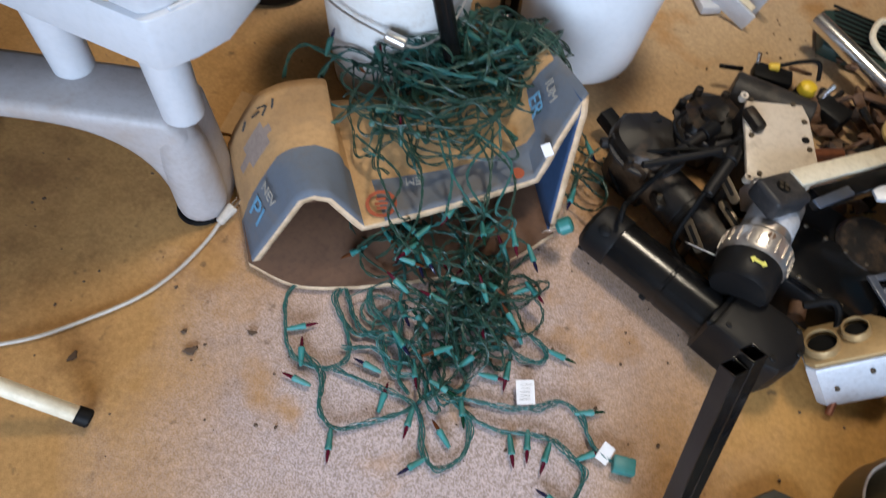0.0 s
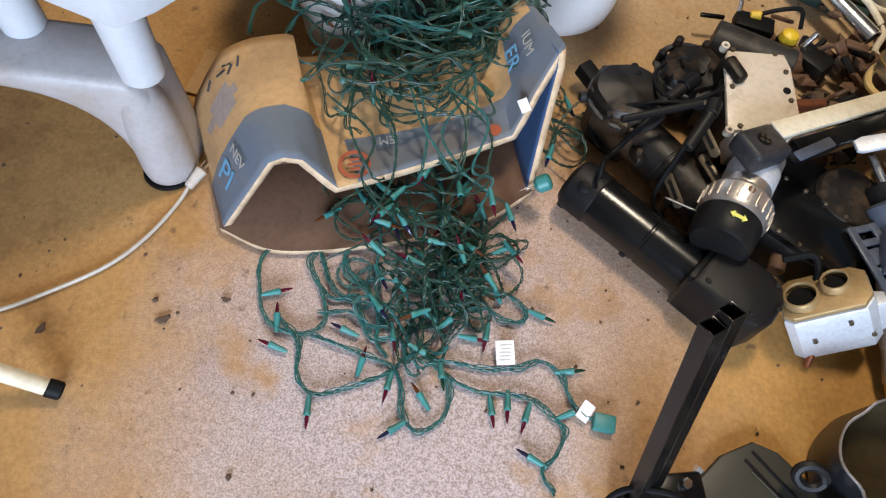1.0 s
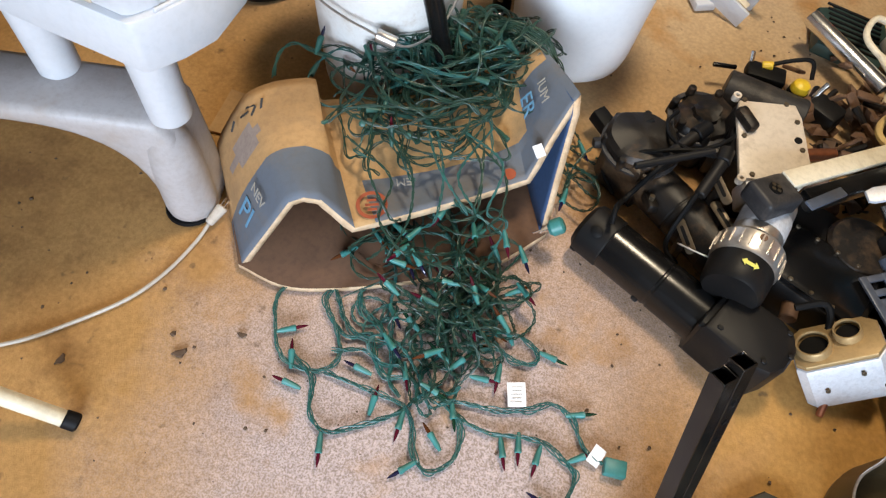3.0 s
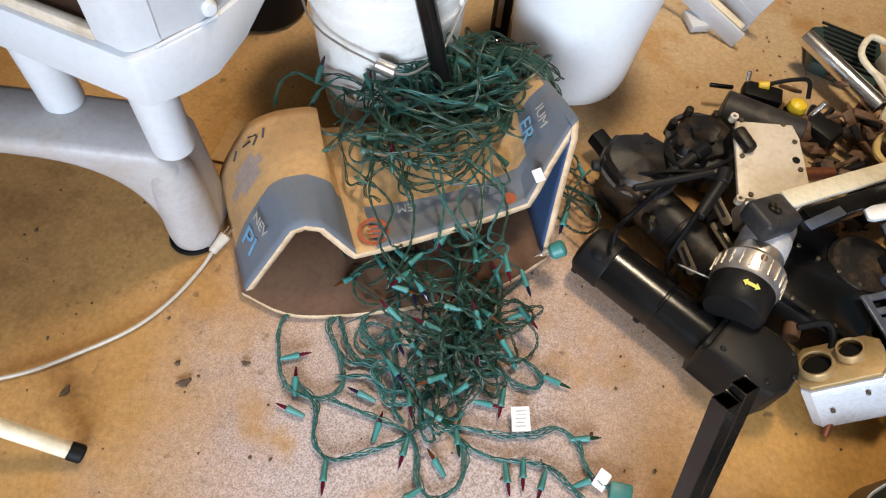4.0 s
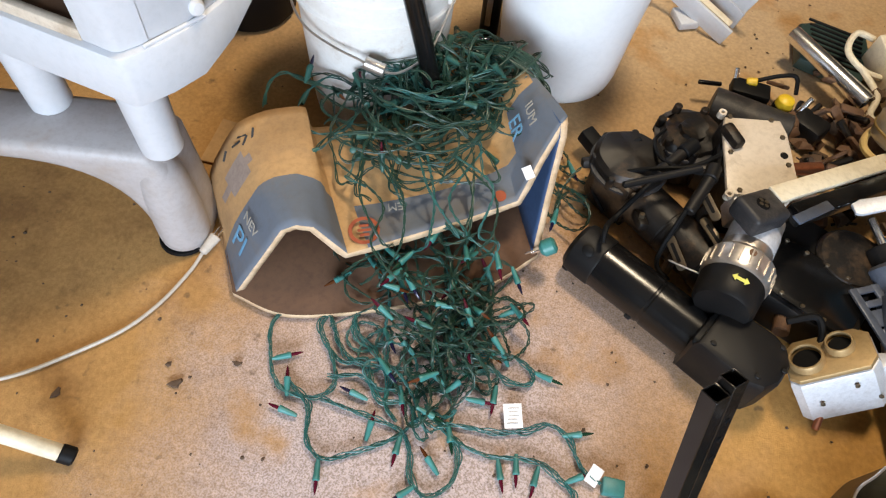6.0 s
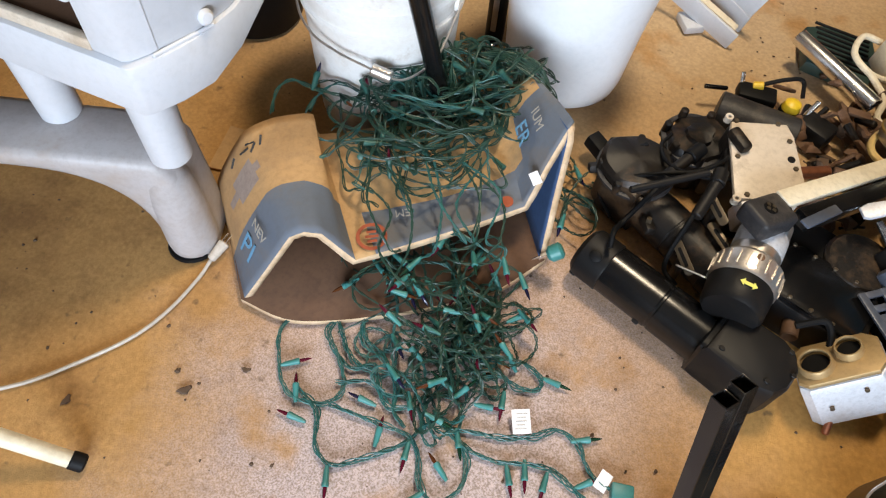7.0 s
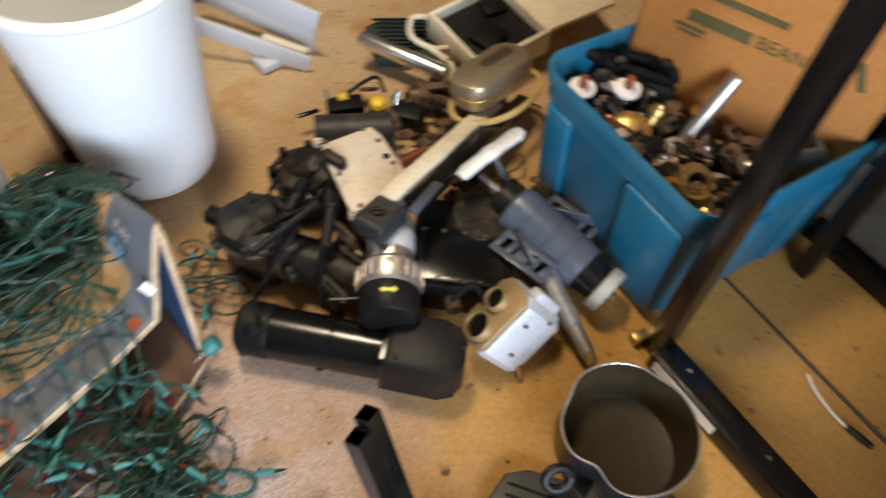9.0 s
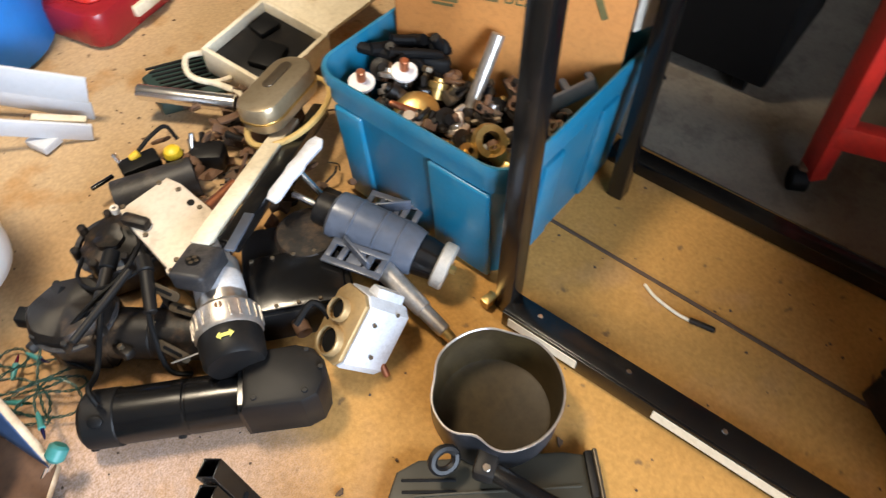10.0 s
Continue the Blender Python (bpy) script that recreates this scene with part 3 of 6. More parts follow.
    lo = smooth_path([(0.0, 0.0, 0.001), (0.07, -0.045, 0.0), (0.145, -0.058, 0.0), (0.25, -0.06, 0.004), (0.36, -0.055, 0.012), (0.434, -0.045, 0.02), (0.528, 0.0, 0.028)], 4)
    for k, p in enumerate(lo):
        q = Vector((-0.035 + (0.565) * k / (len(lo) - 1), 0.272, 0.002))
        lo[k] = (bm.verts.new(p), bm.verts.new(p.lerp(q, 0.5)), bm.verts.new(q))
    for a, b in zip(lo, lo[1:]):
        for k in range(2):
            bm.faces.new((a[k], b[k], b[k + 1], a[k + 1]))
    # bottom, flap and back use the brown with shade mixed in
    bot = part("bottom_sheet", bm, [SHADED_BOARD, KRAFT_EDGE], t)
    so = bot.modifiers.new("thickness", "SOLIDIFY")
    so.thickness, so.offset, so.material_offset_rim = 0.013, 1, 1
    part("inner_flap", slab([(0.0, 0), (0.16, 0), (0.16, 0.075), (0.0, 0.085)], 0, 0.004, 0.001, m=Matrix.Translation((0.03, 0.11, 0.006)) @ pose(0, 0, 0, 78, 0, 6)), SHADED_BOARD, t)
    bm = bmesh.new()
    cols = [(bm.verts.new(p - Vector((0, 0.004, 0.004))), bm.verts.new((p.x, p.y - 0.004, 0.003))) for p in back_s if p.z > 0.02]
    for a, b in zip(cols, cols[1:]):
        bm.faces.new((a[0], b[0], b[1], a[1]))
    wall = part("back_sheet", bm, SHADED_BOARD, t)
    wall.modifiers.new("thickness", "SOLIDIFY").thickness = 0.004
    # print
    def on_sheet(p, read, up):
        x = Vector(read).normalized()
        y = Vector(up)
        y = (y - x * y.dot(x)).normalized()
        z = x.cross(y)
        p = Vector(p) + z * 0.0075
        return Matrix(((x.x, y.x, z.x, p.x), (x.y, y.y, z.y, p.y), (x.z, y.z, z.z, p.z), (0, 0, 0, 1)))

    letters("PI", 0.058, on_sheet((0.020, 0.060, 0.055), (0.36, -0.93, 0.06), (0.50, 0.11, 0.86)), LETTER, t)
    letters("NEV", 0.026, on_sheet((0.050, 0.060, 0.112), (0.36, -0.93, 0.06), (0.50, 0.11, 0.86)), LETTER_GREY, t)
    letters("ER", 0.040, on_sheet((0.498, 0.17, 0.172), (0, -1, -0.05), (0.53, 0.0, 0.85)), LETTER, t)
    letters("IUM", 0.026, on_sheet((0.521, 0.17, 0.208), (0, -1, -0.05), (0.53, 0.0, 0.85)), LETTER_GREY, t)
    letters("EM", 0.022, on_sheet((0.285, 0.087, 0.1035), (-1, 0, -0.05), (0, -1, 0)), LETTER_GREY, t)
    part("logo", lathe([(0.020, 0), (0.026, 0), (0.026, 0.001), (0.020, 0.001), (0.020, 0)], 28, pose(0.228, 0.040, 0.1075, 2, -2, 0)), ORANGE_PRINT, t, "round orange-red printed ring")
    for k in range(3):
        part("logo_bar", box((0.022 - 0.006 * abs(k - 1), 0.0045, 0.001), (0.228, 0.031 + 0.009 * k, 0.1082), (2, -2, 0), 0), ORANGE_PRINT, t)
    part("logo", lathe([(0, 0), (0.011, 0), (0.011, 0.001), (0, 0.001)], 20, pose(0.462, 0.075, 0.1225, 2, -8, 0)), ORANGE_PRINT, t, "small orange-red printed mark")
    for a, b, c in ((0.030, 0.205, 20), (0.046, 0.205, 60), (0.040, 0.217, -10), (0.060, 0.213, 80), (0.01, 0.19, 70)):
        part("pen_mark", box((0.018, 0.0035, 0.001), (a, b, 0.152 + (a - 0.03) * 0.55), (4, -30, c), 0), INK, t)
    return t


crushed_carton()


# ---- light strings ----
def wander(center, spread, n, rng, turn=1.1, step=0.018, floor_z=None):
    """A wire that curls at random inside an ellipsoid."""
    p = Vector([c + s * rng.uniform(-0.7, 0.7) for c, s in zip(center, spread)])
    d = Vector((rng.uniform(-1, 1), rng.uniform(-1, 1), rng.uniform(-0.4, 0.4))).normalized()
    curl = Vector((rng.uniform(-0.4, 0.4), rng.uniform(-0.4, 0.4), rng.uniform(-1, 1)))
    out = []
    for k in range(n):
        if k % 9 == 0:
            curl = Vector((rng.uniform(-0.6, 0.6), rng.uniform(-0.6, 0.6), rng.choice((-1, 1)) * rng.uniform(0.2, 1))) * turn
        d = (d + curl.cross(d) * 0.33).normalized()
        off = Vector([(a - c) / s for a, c, s in zip(p, center, spread)])
        if off.length > 0.8:
            pull = Vector([-(o) * s for o, s in zip(off, spread)]).normalized()
            d = (d + pull * 0.55 * (off.length - 0.6)).normalized()
        p = p + d * step
        if floor_z is not None:
            p.z = max(p.z, floor_z)
        out.append(p.copy())
    return out


def twisted(path, bm, r=0.0014, apart=0.0019, pitch=0.028, phase=0.0, strands=2):
    """Two thin wires wound round each other along a path."""
    run, rows = phase, [[] for _ in range(strands)]
    side = Vector((0.3, 0.2, 0.93))
    for i, p in enumerate(path):
        d = (path[min(i + 1, len(path) - 1)] - path[max(i - 1, 0)]).normalized()
        side = (side - d * side.dot(d)).normalized()
        up = d.cross(side)
        for s in range(strands):
            a = run + 2 * math.pi * s / strands
            rows[s].append(p + apart * (math.cos(a) * side + math.sin(a) * up))
        if i + 1 < len(path):
            run += 2 * math.pi * (path[i + 1] - p).length / pitch
    run_all = []
    for k, row in enumerate(rows):
        run_all += row if k % 2 == 0 else row[::-1]
    tube(run_all, r, 5, bm)


def socket_mesh(material):
    return finish("socket", lathe([(0, -0.003), (0.0028, -0.003), (0.0034, 0.002), (0.0043, 0.005), (0.0050, 0.021), (0.0056, 0.022), (0.0056, 0.0275), (0.0038, 0.0285), (0, 0.0285)], 10), material)


def bulb_mesh(material):
    return finish("bulb", lathe([(0, 0.027), (0.0030, 0.027), (0.0032, 0.035), (0.0020, 0.043), (0.0006, 0.048), (0, 0.0482)], 8), material)


SOCKET_ME, SOCKET_DARK_ME = socket_mesh(SOCKET), socket_mesh(SOCKET_DARK)
BULB_ME = [bulb_mesh(m) for m in (BULB_RED, BULB_BLUE, BULB_GREEN, BULB_AMBER, BULB_RED)]


def add_socket(parent, at, direction, rng, lit=True, mesh=None):
    ob = new("socket", mesh or SOCKET_ME)
    ob.parent = parent
    ob.matrix_basis = Matrix.Translation(at) @ Vector(direction).to_track_quat("Z", "Y").to_matrix().to_4x4()
    if lit:
        b = new("bulb", rng.choice(BULB_ME))
        b.parent = ob
    return ob


def light_strings():
    rng = random.Random(5)
    # the heap on and behind the carton
    heap = thing("string_lights", pose(0, 0, 0), "tangled heap of dark green string lights piled on the crushed carton", "string lights", "string lights")
    hanks = [((0.225, 1.535, 0.185), 0.125, 0.045, 0.045, 9), ((0.20, 1.49, 0.195), 0.145, 0.050, 0.04, 8), ((0.26, 1.55, 0.20), 0.095, 0.045, 0.045, 7),
             ((0.165, 1.43, 0.170), 0.145, 0.050, 0.028, 8), ((0.13, 1.40, 0.160), 0.120, 0.055, 0.022, 5), ((0.21, 1.38, 0.150), 0.120, 0.045, 0.018, 4),
             ((0.10, 1.33, 0.145), 0.075, 0.055, 0.018, 4), ((0.20, 1.32, 0.138), 0.125, 0.040, 0.012, 3), ((0.02, 1.425, 0.160), 0.085, 0.028, 0.02, 2), ((0.14, 1.285, 0.136), 0.08, 0.035, 0.012, 2.5), ((0.21, 1.44, 0.165), 0.13, 0.055, 0.03, 4),
             ((0.17, 1.345, 0.142), 0.13, 0.05, 0.014, 3), ((0.28, 1.36, 0.140), 0.075, 0.035, 0.012, 2)]

    def hank(c, a, b, dz, turns):
        """Loose loops laid over one another, drawn out along the carton."""
        seed, out = rng.uniform(0, 90), []
        for k in range(int(turns * 18)):
            th, w = k * 2 * math.pi / 18, k * 0.075 + seed
            n1, n2, n3, n4 = (noise.noise(Vector((w * f, 7.1 * q, seed))) for q, f in ((1, 1), (2, 1), (3, 0.6), (4, 1.6)))
            yaw = radians(26) + 2.3 * n3
            x, y = a * (0.68 + 1.0 * n1) * math.cos(th), b * (1.0 + 1.5 * n2) * math.sin(th)
            p = Vector(c) + Vector((x * math.cos(yaw) - y * math.sin(yaw), x * math.sin(yaw) + y * math.cos(yaw), dz * 1.7 * n4))
            p += 0.019 * noise.noise_vector(Vector((k * 0.42, seed, 3.0)))
            # stays clear of the pail, the bin and the sheet below
            for cx, cy, rr in ((0.025, 1.60, 0.150), (0.354, 1.815, 0.175)):
                off = Vector((p.x - cx, p.y - cy, 0))
                if off.length < rr:
                    p += off.normalized() * (rr - off.length)
            p.z = max(p.z, 0.126)
            out.append(p)
        return out

    for c, a, b_, dz, turns in hanks:
        for half in range(2):
            bm = bmesh.new()
            path = smooth_path(hank(c, a, b_, dz, turns * (0.58 if c[1] > 1.42 else 0.34)), 3)
            twisted(path, bm, 0.00125, 0.0017, 0.075, rng.uniform(0, 6))
            part("wire", bm, WIRE if rng.random() < 0.84 else WIRE_TEAL, heap)
            for k in range(rng.randint(8, 20), len(path) - 4, rng.randint(44, 60)):
                d = (path[k + 2] - path[k]).normalized() * rng.choice((-1, 1)) + Vector((rng.uniform(-0.5, 0.5), rng.uniform(-0.5, 0.5), rng.uniform(-0.1, 0.4)))
                add_socket(heap, path[k], d, rng, rng.random() < 0.15, SOCKET_DARK_ME)
    for c, s, n in [((0.20, 1.50, 0.175), (0.12, 0.06, 0.035), 170), ((0.26, 1.535, 0.18), (0.11, 0.05, 0.045), 190), ((0.13, 1.41, 0.145), (0.10, 0.06, 0.018), 80)]:
        bm = bmesh.new()
        path = smooth_path(wander(c, s, n, rng, 0.6, 0.022, 0.122), 3)
        twisted(path, bm, 0.00125, 0.0016, 0.09, rng.uniform(0, 6))
        part("wire", bm, WIRE, heap)
    for k in range(5):
        pts = [(0.22 + 0.01 * k, 1.56, 0.22), (0.28, 1.572 - 0.006 * k, 0.235), (0.335 + 0.006 * k, 1.562 - 0.008 * k, 0.232 - 0.004 * k), (0.372, 1.535 - 0.006 * k, 0.19), (0.386 + 0.004 * k, 1.515 - 0.01 * k, 0.12 - 0.02 * (k % 3))]
        bm = bmesh.new()
        twisted(smooth_path(pts, 8), bm, 0.00125, 0.0016, 0.08, k)
        part("wire", bm, WIRE, heap)
    for k in range(2):
        pts = [(-0.085, 1.345 + 0.006 * k, 0.150), (-0.088, 1.385, 0.172), (-0.070, 1.41, 0.180), (-0.030, 1.412 - 0.004 * k, 0.176), (0.02, 1.415, 0.172), (0.07, 1.42, 0.168), (0.12, 1.42, 0.165)]
        bm = bmesh.new()
        path = smooth_path(pts, 8)
        twisted(path, bm, 0.00125, 0.0019, 0.06, k)
        part("wire", bm, WIRE, heap)
        for j, d in ((24, (-0.1, 0.9, 0.4)), (32, (0.5, -0.4, 0.2)), (40, (-0.3, 0.6, 0.5))):
            add_socket(heap, path[j], d, rng, k == 0, SOCKET_DARK_ME)
    # loops that hang from the heap over the mouth of the carton
    def in_box(u, v, z):
        return Vector((-0.013 + 0.88 * u - 0.475 * v, 1.055 + 0.475 * u + 0.88 * v, z))

    for k in range(10):
        u = rng.uniform(0.20, 0.48)
        pts = [in_box(u + rng.uniform(-0.05, 0.05), 0.15, 0.155), in_box(u + rng.uniform(-0.04, 0.04), 0.07, 0.135 + 0.03 * rng.random()), in_box(u, 0.0, 0.128)]
        for q in range(3):
            pts.append(in_box(u + rng.uniform(-0.07, 0.07), rng.uniform(-0.06, 0.05), 0.105 - 0.03 * q + rng.uniform(-0.02, 0.015)))
        pts.append(in_box(min(0.42, u) + rng.uniform(-0.08, 0.05), rng.uniform(-0.12, -0.05), 0.02))
        path = smooth_path(pts, 8)
        bm = bmesh.new()
        for p in path:
            p.z = max(p.z, 0.006)
        twisted(path, bm, 0.00125, 0.0017, 0.04, rng.uniform(0, 6))
        part("wire", bm, WIRE_TEAL if k % 3 == 0 else WIRE, heap)
        for j in (26, 38):
            if rng.random() < 0.75:
                add_socket(heap, path[j], (rng.uniform(-1, 1), rng.uniform(-1, 0.2), rng.uniform(-0.5, 0.3)), rng)
    # the tangle inside the mouth of the carton
    for cc, ss, n in ((in_box(0.34, 0.0, 0.060), (0.12, 0.05, 0.035), 110), (in_box(0.27, -0.03, 0.05), (0.10, 0.05, 0.035), 90)):
        bm = bmesh.new()
        path = smooth_path(wander(cc, ss, n, rng, 1.0, 0.018, 0.012), 3)
        twisted(path, bm, 0.0013, 0.0018, 0.04, rng.uniform(0, 6))
        part("wire", bm, WIRE, heap)
        for k in range(20, len(path) - 5, 70):
            add_socket(heap, path[k], (rng.uniform(-1, 1), rng.uniform(-1, 0.2), rng.uniform(-0.3, 0.3)), rng)
    # the pool on the floor in front
    pool = thing("string_lights", pose(0, 0, 0), "teal green string lights with dark bulbs spilling onto the carpet", "string lights", "string lights")
    for c, s, n in [((0.355, 1.10, 0.040), (0.075, 0.05, 0.035), 300), ((0.36, 1.06, 0.025), (0.085, 0.06, 0.02), 190), ((0.40, 1.15, 0.045), (0.085, 0.05, 0.035), 190), ((0.345, 1.00, 0.012), (0.10, 0.04, 0.008), 60), ((0.24, 1.07, 0.012), (0.10, 0.05, 0.008), 60)]:
        bm = bmesh.new()
        path = smooth_path(wander(c, s, n, rng, 1.2, 0.017, 0.005), 3)
        twisted(path, bm, 0.0013, 0.0018, 0.032, rng.uniform(0, 6))
        part("wire", bm, WIRE if n > 150 else WIRE_TEAL, pool)
        for k in range(12, len(path) - 5, rng.randint(85, 110)):
            add_socket(pool, path[k] + Vector((0, 0, 0.003)), (rng.uniform(-1, 1), rng.uniform(-1, 1), rng.uniform(-0.15, 0.2)), rng)

    def strand(*points):
        for run in range(2):
            path = smooth_path([(x + run * rng.uniform(-0.006, 0.006), y + run * rng.uniform(-0.006, 0.006), 0.006 + 0.004 * ((k + run) % 2)) for k, (x, y) in enumerate(points)], 10)
            bm = bmesh.new()
            twisted(path, bm, 0.00115, 0.0022, 0.06, len(points), 3 - run)
            part("wire", bm, WIRE_TEAL, pool)

    strand((0.11, 1.09), (0.073, 1.04), (0.094, 0.982), (0.121, 0.946), (0.157, 0.933), (0.199, 0.946), (0.208, 0.98), (0.185, 1.018), (0.149, 1.059), (0.16, 1.10))
    strand((0.137, 0.952), (0.185, 0.925), (0.206, 0.881), (0.241, 0.857), (0.285, 0.883), (0.333, 0.925), (0.349, 0.955), (0.373, 0.993))
    strand((0.201, 0.942), (0.24, 0.942), (0.288, 0.941), (0.336, 0.94), (0.36, 0.916), (0.375, 0.877), (0.407, 0.863), (0.437, 0.892), (0.431, 0.934), (0.411, 0.964))
    strand((0.36, 0.99), (0.414, 0.956), (0.471, 0.951), (0.522, 0.964), (0.561, 0.97), (0.593, 0.955), (0.615, 0.937), (0.612, 0.90), (0.60, 0.87), (0.625, 0.85))
    strand((0.38, 0.97), (0.433, 0.982), (0.478, 0.988), (0.518, 1.01), (0.549, 1.032), (0.589, 1.023), (0.604, 1.0), (0.627, 0.977), (0.65, 0.973))
    strand((0.40, 1.10), (0.433, 1.116), (0.471, 1.122), (0.505, 1.106), (0.501, 1.084), (0.474, 1.078), (0.438, 1.085), (0.40, 1.06))
    strand((0.20, 0.98), (0.25, 1.0), (0.29, 0.97), (0.33, 0.985), (0.36, 0.955))
    strand((0.13, 1.10), (0.165, 1.07), (0.19, 1.04), (0.225, 1.02), (0.28, 1.03), (0.32, 1.04))
    strand((0.19, 1.10), (0.215, 1.065), (0.25, 1.05), (0.285, 1.01), (0.30, 0.97), (0.325, 0.95))
    strand((0.17, 1.03), (0.21, 1.01), (0.24, 1.03), (0.27, 0.99), (0.31, 1.0))
    for x, y, x2, y2 in [(0.103, 0.976, 0.131, 0.996), (0.149, 0.93, 0.137, 0.956), (0.176, 0.904, 0.154, 0.905), (0.239, 0.852, 0.25, 0.82), (0.268, 0.967, 0.247, 0.969),
                         (0.34, 0.931, 0.343, 0.9), (0.412, 0.899, 0.392, 0.914), (0.386, 0.868, 0.368, 0.845), (0.493, 0.949, 0.507, 0.92), (0.517, 0.966, 0.523, 0.945),
                         (0.554, 0.960, 0.554, 0.917), (0.579, 1.023, 0.612, 1.039), (0.509, 1.107, 0.539, 1.105), (0.455, 1.06, 0.46, 1.021), (0.418, 1.025, 0.441, 1.029),
                         (0.311, 1.004, 0.326, 0.977), (0.403, 0.975, 0.417, 0.947), (0.461, 1.104, 0.445, 1.125), (0.60, 0.955, 0.615, 0.968), (0.293, 0.909, 0.29, 0.936), (0.60, 0.88, 0.575, 0.885)]:
        add_socket(pool, (x, y, 0.0085), (x2 - x, y2 - y, -0.02 * 0.02), rng)
    # plug block and its tags
    block = part("end_plug", box((0.034, 0.026, 0.018), (0.668, 0.972, 0.010), (0, 0, 8), 0.003), SOCKET, pool, "teal end plug")
    part("tag", box((0.016, 0.022, 0.0008), (0.392, 1.366, 0.176), (48, -28, 30), 0), PAPER, heap, "white paper tag")
    part("tag", box((0.020, 0.030, 0.0006), (0.637, 0.979, 0.012), (8, 10, -15), 0), PAPER, pool, "white paper tag")
    part("tag", box((0.029, 0.038, 0.0006), (0.494, 1.022, 0.016), (12, -5, 22), 0), PAPER, pool, "white paper tag with small print")
    for k in range(5):
        part("print_line", box((0.018 - 0.003 * (k % 2), 0.0006, 0.0003), (0.494 - 0.004 * (k - 2) * 0.35, 1.022 + 0.0055 * (k - 2), 0.0171 + 0.0012 * (k - 2)), (12, -5, 22), 0), LETTER_GREY, pool)
    hang = part("hanging_plug", lathe([(0, 0), (0.009, 0), (0.015, 0.006), (0.015, 0.024), (0.010, 0.028), (0, 0.028)], 18, Matrix.Translation((0.452, 1.302, 0.066)) @ pose(0, 0, 0, 60, 0, 120)), SOCKET, heap, "green two-pin plug")
    for s in (-0.005, 0.005):
        part("prong", box((0.002, 0.006, 0.016), (0.440 + s, 1.297 + s * 0.5, 0.058), (60, 0, 120), 0.0005), CHROME, hang)
    side = thing("string_lights", pose(0, 0, 0), "small loop of green string lights on the carpet", "string lights", "string lights")
    bm = bmesh.new()
    path = smooth_path(wander((0.46, 1.48, 0.03), (0.05, 0.09, 0.022), 120, rng, 1.1, 0.017, 0.005), 3)
    twisted(path, bm, 0.0013, 0.0018, 0.032)
    part("wire", bm, WIRE, side)
    for k in (60, 150, 240, 320):
        add_socket(side, path[k], (rng.uniform(-1, 1), rng.uniform(-1, 1), 0.0), rng)
    return heap, pool


light_strings()


# ---- cord and rod on the left ----
co = thing("extension_cord", pose(0, 0, 0), "off-white extension cord with plug trailing over the carpet", "cord")
part("cable", tube(smooth_path([(-0.100, 1.108, 0.012), (-0.104, 1.07, 0.006), (-0.118, 1.0, 0.005), (-0.146, 0.934, 0.005), (-0.20, 0.865, 0.005), (-0.264, 0.80, 0.005), (-0.36, 0.74, 0.005), (-0.5, 0.68, 0.005)], 10), 0.0032, 8), CORD, co)
pl = part("plug", rod((-0.100, 1.106, 0.013), (-0.091, 1.142, 0.022), 0.0075, 0.0105, 14), CORD, co, "off-white moulded plug")
for s in (-0.004, 0.004):
    part("prong", box((0.0016, 0.018, 0.006), (-0.0895 + s, 1.150, 0.024), (15, 0, -14), 0.0004), CHROME, pl)
leg = thing("chair_leg_tube", pose(0, 0, 0), "off-white painted steel tube leg with black rubber tip", "chair leg")
part("tube", rod((-0.108, 0.729, 0.021), (-0.55, 0.655, 0.36), 0.0125, bevel=0.002), BEIGE, leg)
part("tip", rod((-0.092, 0.7317, 0.012), (-0.112, 0.7283, 0.024), 0.0140, bevel=0.003), RUBBER, leg, "black rubber tip")


# ---- heap of motors ----
def gear_motor(name, label, m, material=BLACK):
    """A motor drum with end cap joined to a rounded gearbox, axis along x."""
    t = thing(name, m, label, "motor", "wheelchair motors")
    part("drum", lathe([(0, -0.005), (0.046, -0.005), (0.052, 0.001), (0.052, 0.112), (0.050, 0.114), (0.050, 0.117), (0.052, 0.119), (0.052, 0.205), (0, 0.206)], 40, pose(0, 0, 0.054, 0, 90, 0)), material, t)
    part("end_cap", lathe([(0, -0.042), (0.043, -0.042), (0.053, -0.034), (0.0545, -0.028), (0.0545, 0.012), (0.053, 0.014), (0, 0.014)], 40, pose(0, 0, 0.054, 0, 90, 0)), BLACK_DULL, t, "dull black end cap")
    part("brush_cap", lathe([(0, 0), (0.011, 0), (0.011, 0.004), (0.008, 0.006), (0, 0.006)], 18, Matrix.Translation((-0.01, -0.028, 0.100)) @ pose(0, 0, 0, 32, 0, 0)), RUBBER, t)
    for x in (-0.03, 0.10):
        part("clip", box((0.012, 0.010, 0.012), (x, -0.046, 0.030), (20, 0, 0), 0.003), BLACK_DULL, t)
    part("flange", box((0.018, 0.112, 0.112), (0.205, 0, 0.060), bevel=0.014, seg=3), material, t)
    outline = [(0.0, -0.056), (0.090, -0.058), (0.114, -0.046), (0.126, -0.018), (0.125, 0.026), (0.110, 0.052), (0.084, 0.064), (0.0, 0.060)]
    part("gearbox", slab(outline, 0.004, 0.124, 0.013, m=Matrix.Translation((0.205, 0, 0))), BLACK_DULL if material is BLACK else material, t, sharp=24)
    for x, y in ((0.225, -0.038), (0.225, 0.042), (0.30, -0.037), (0.305, 0.045), (0.325, 0.006)):
        part("bolt", bolt((x, y, 0.123), 0.005, 0.004), BLACK_DULL, t)
    return t


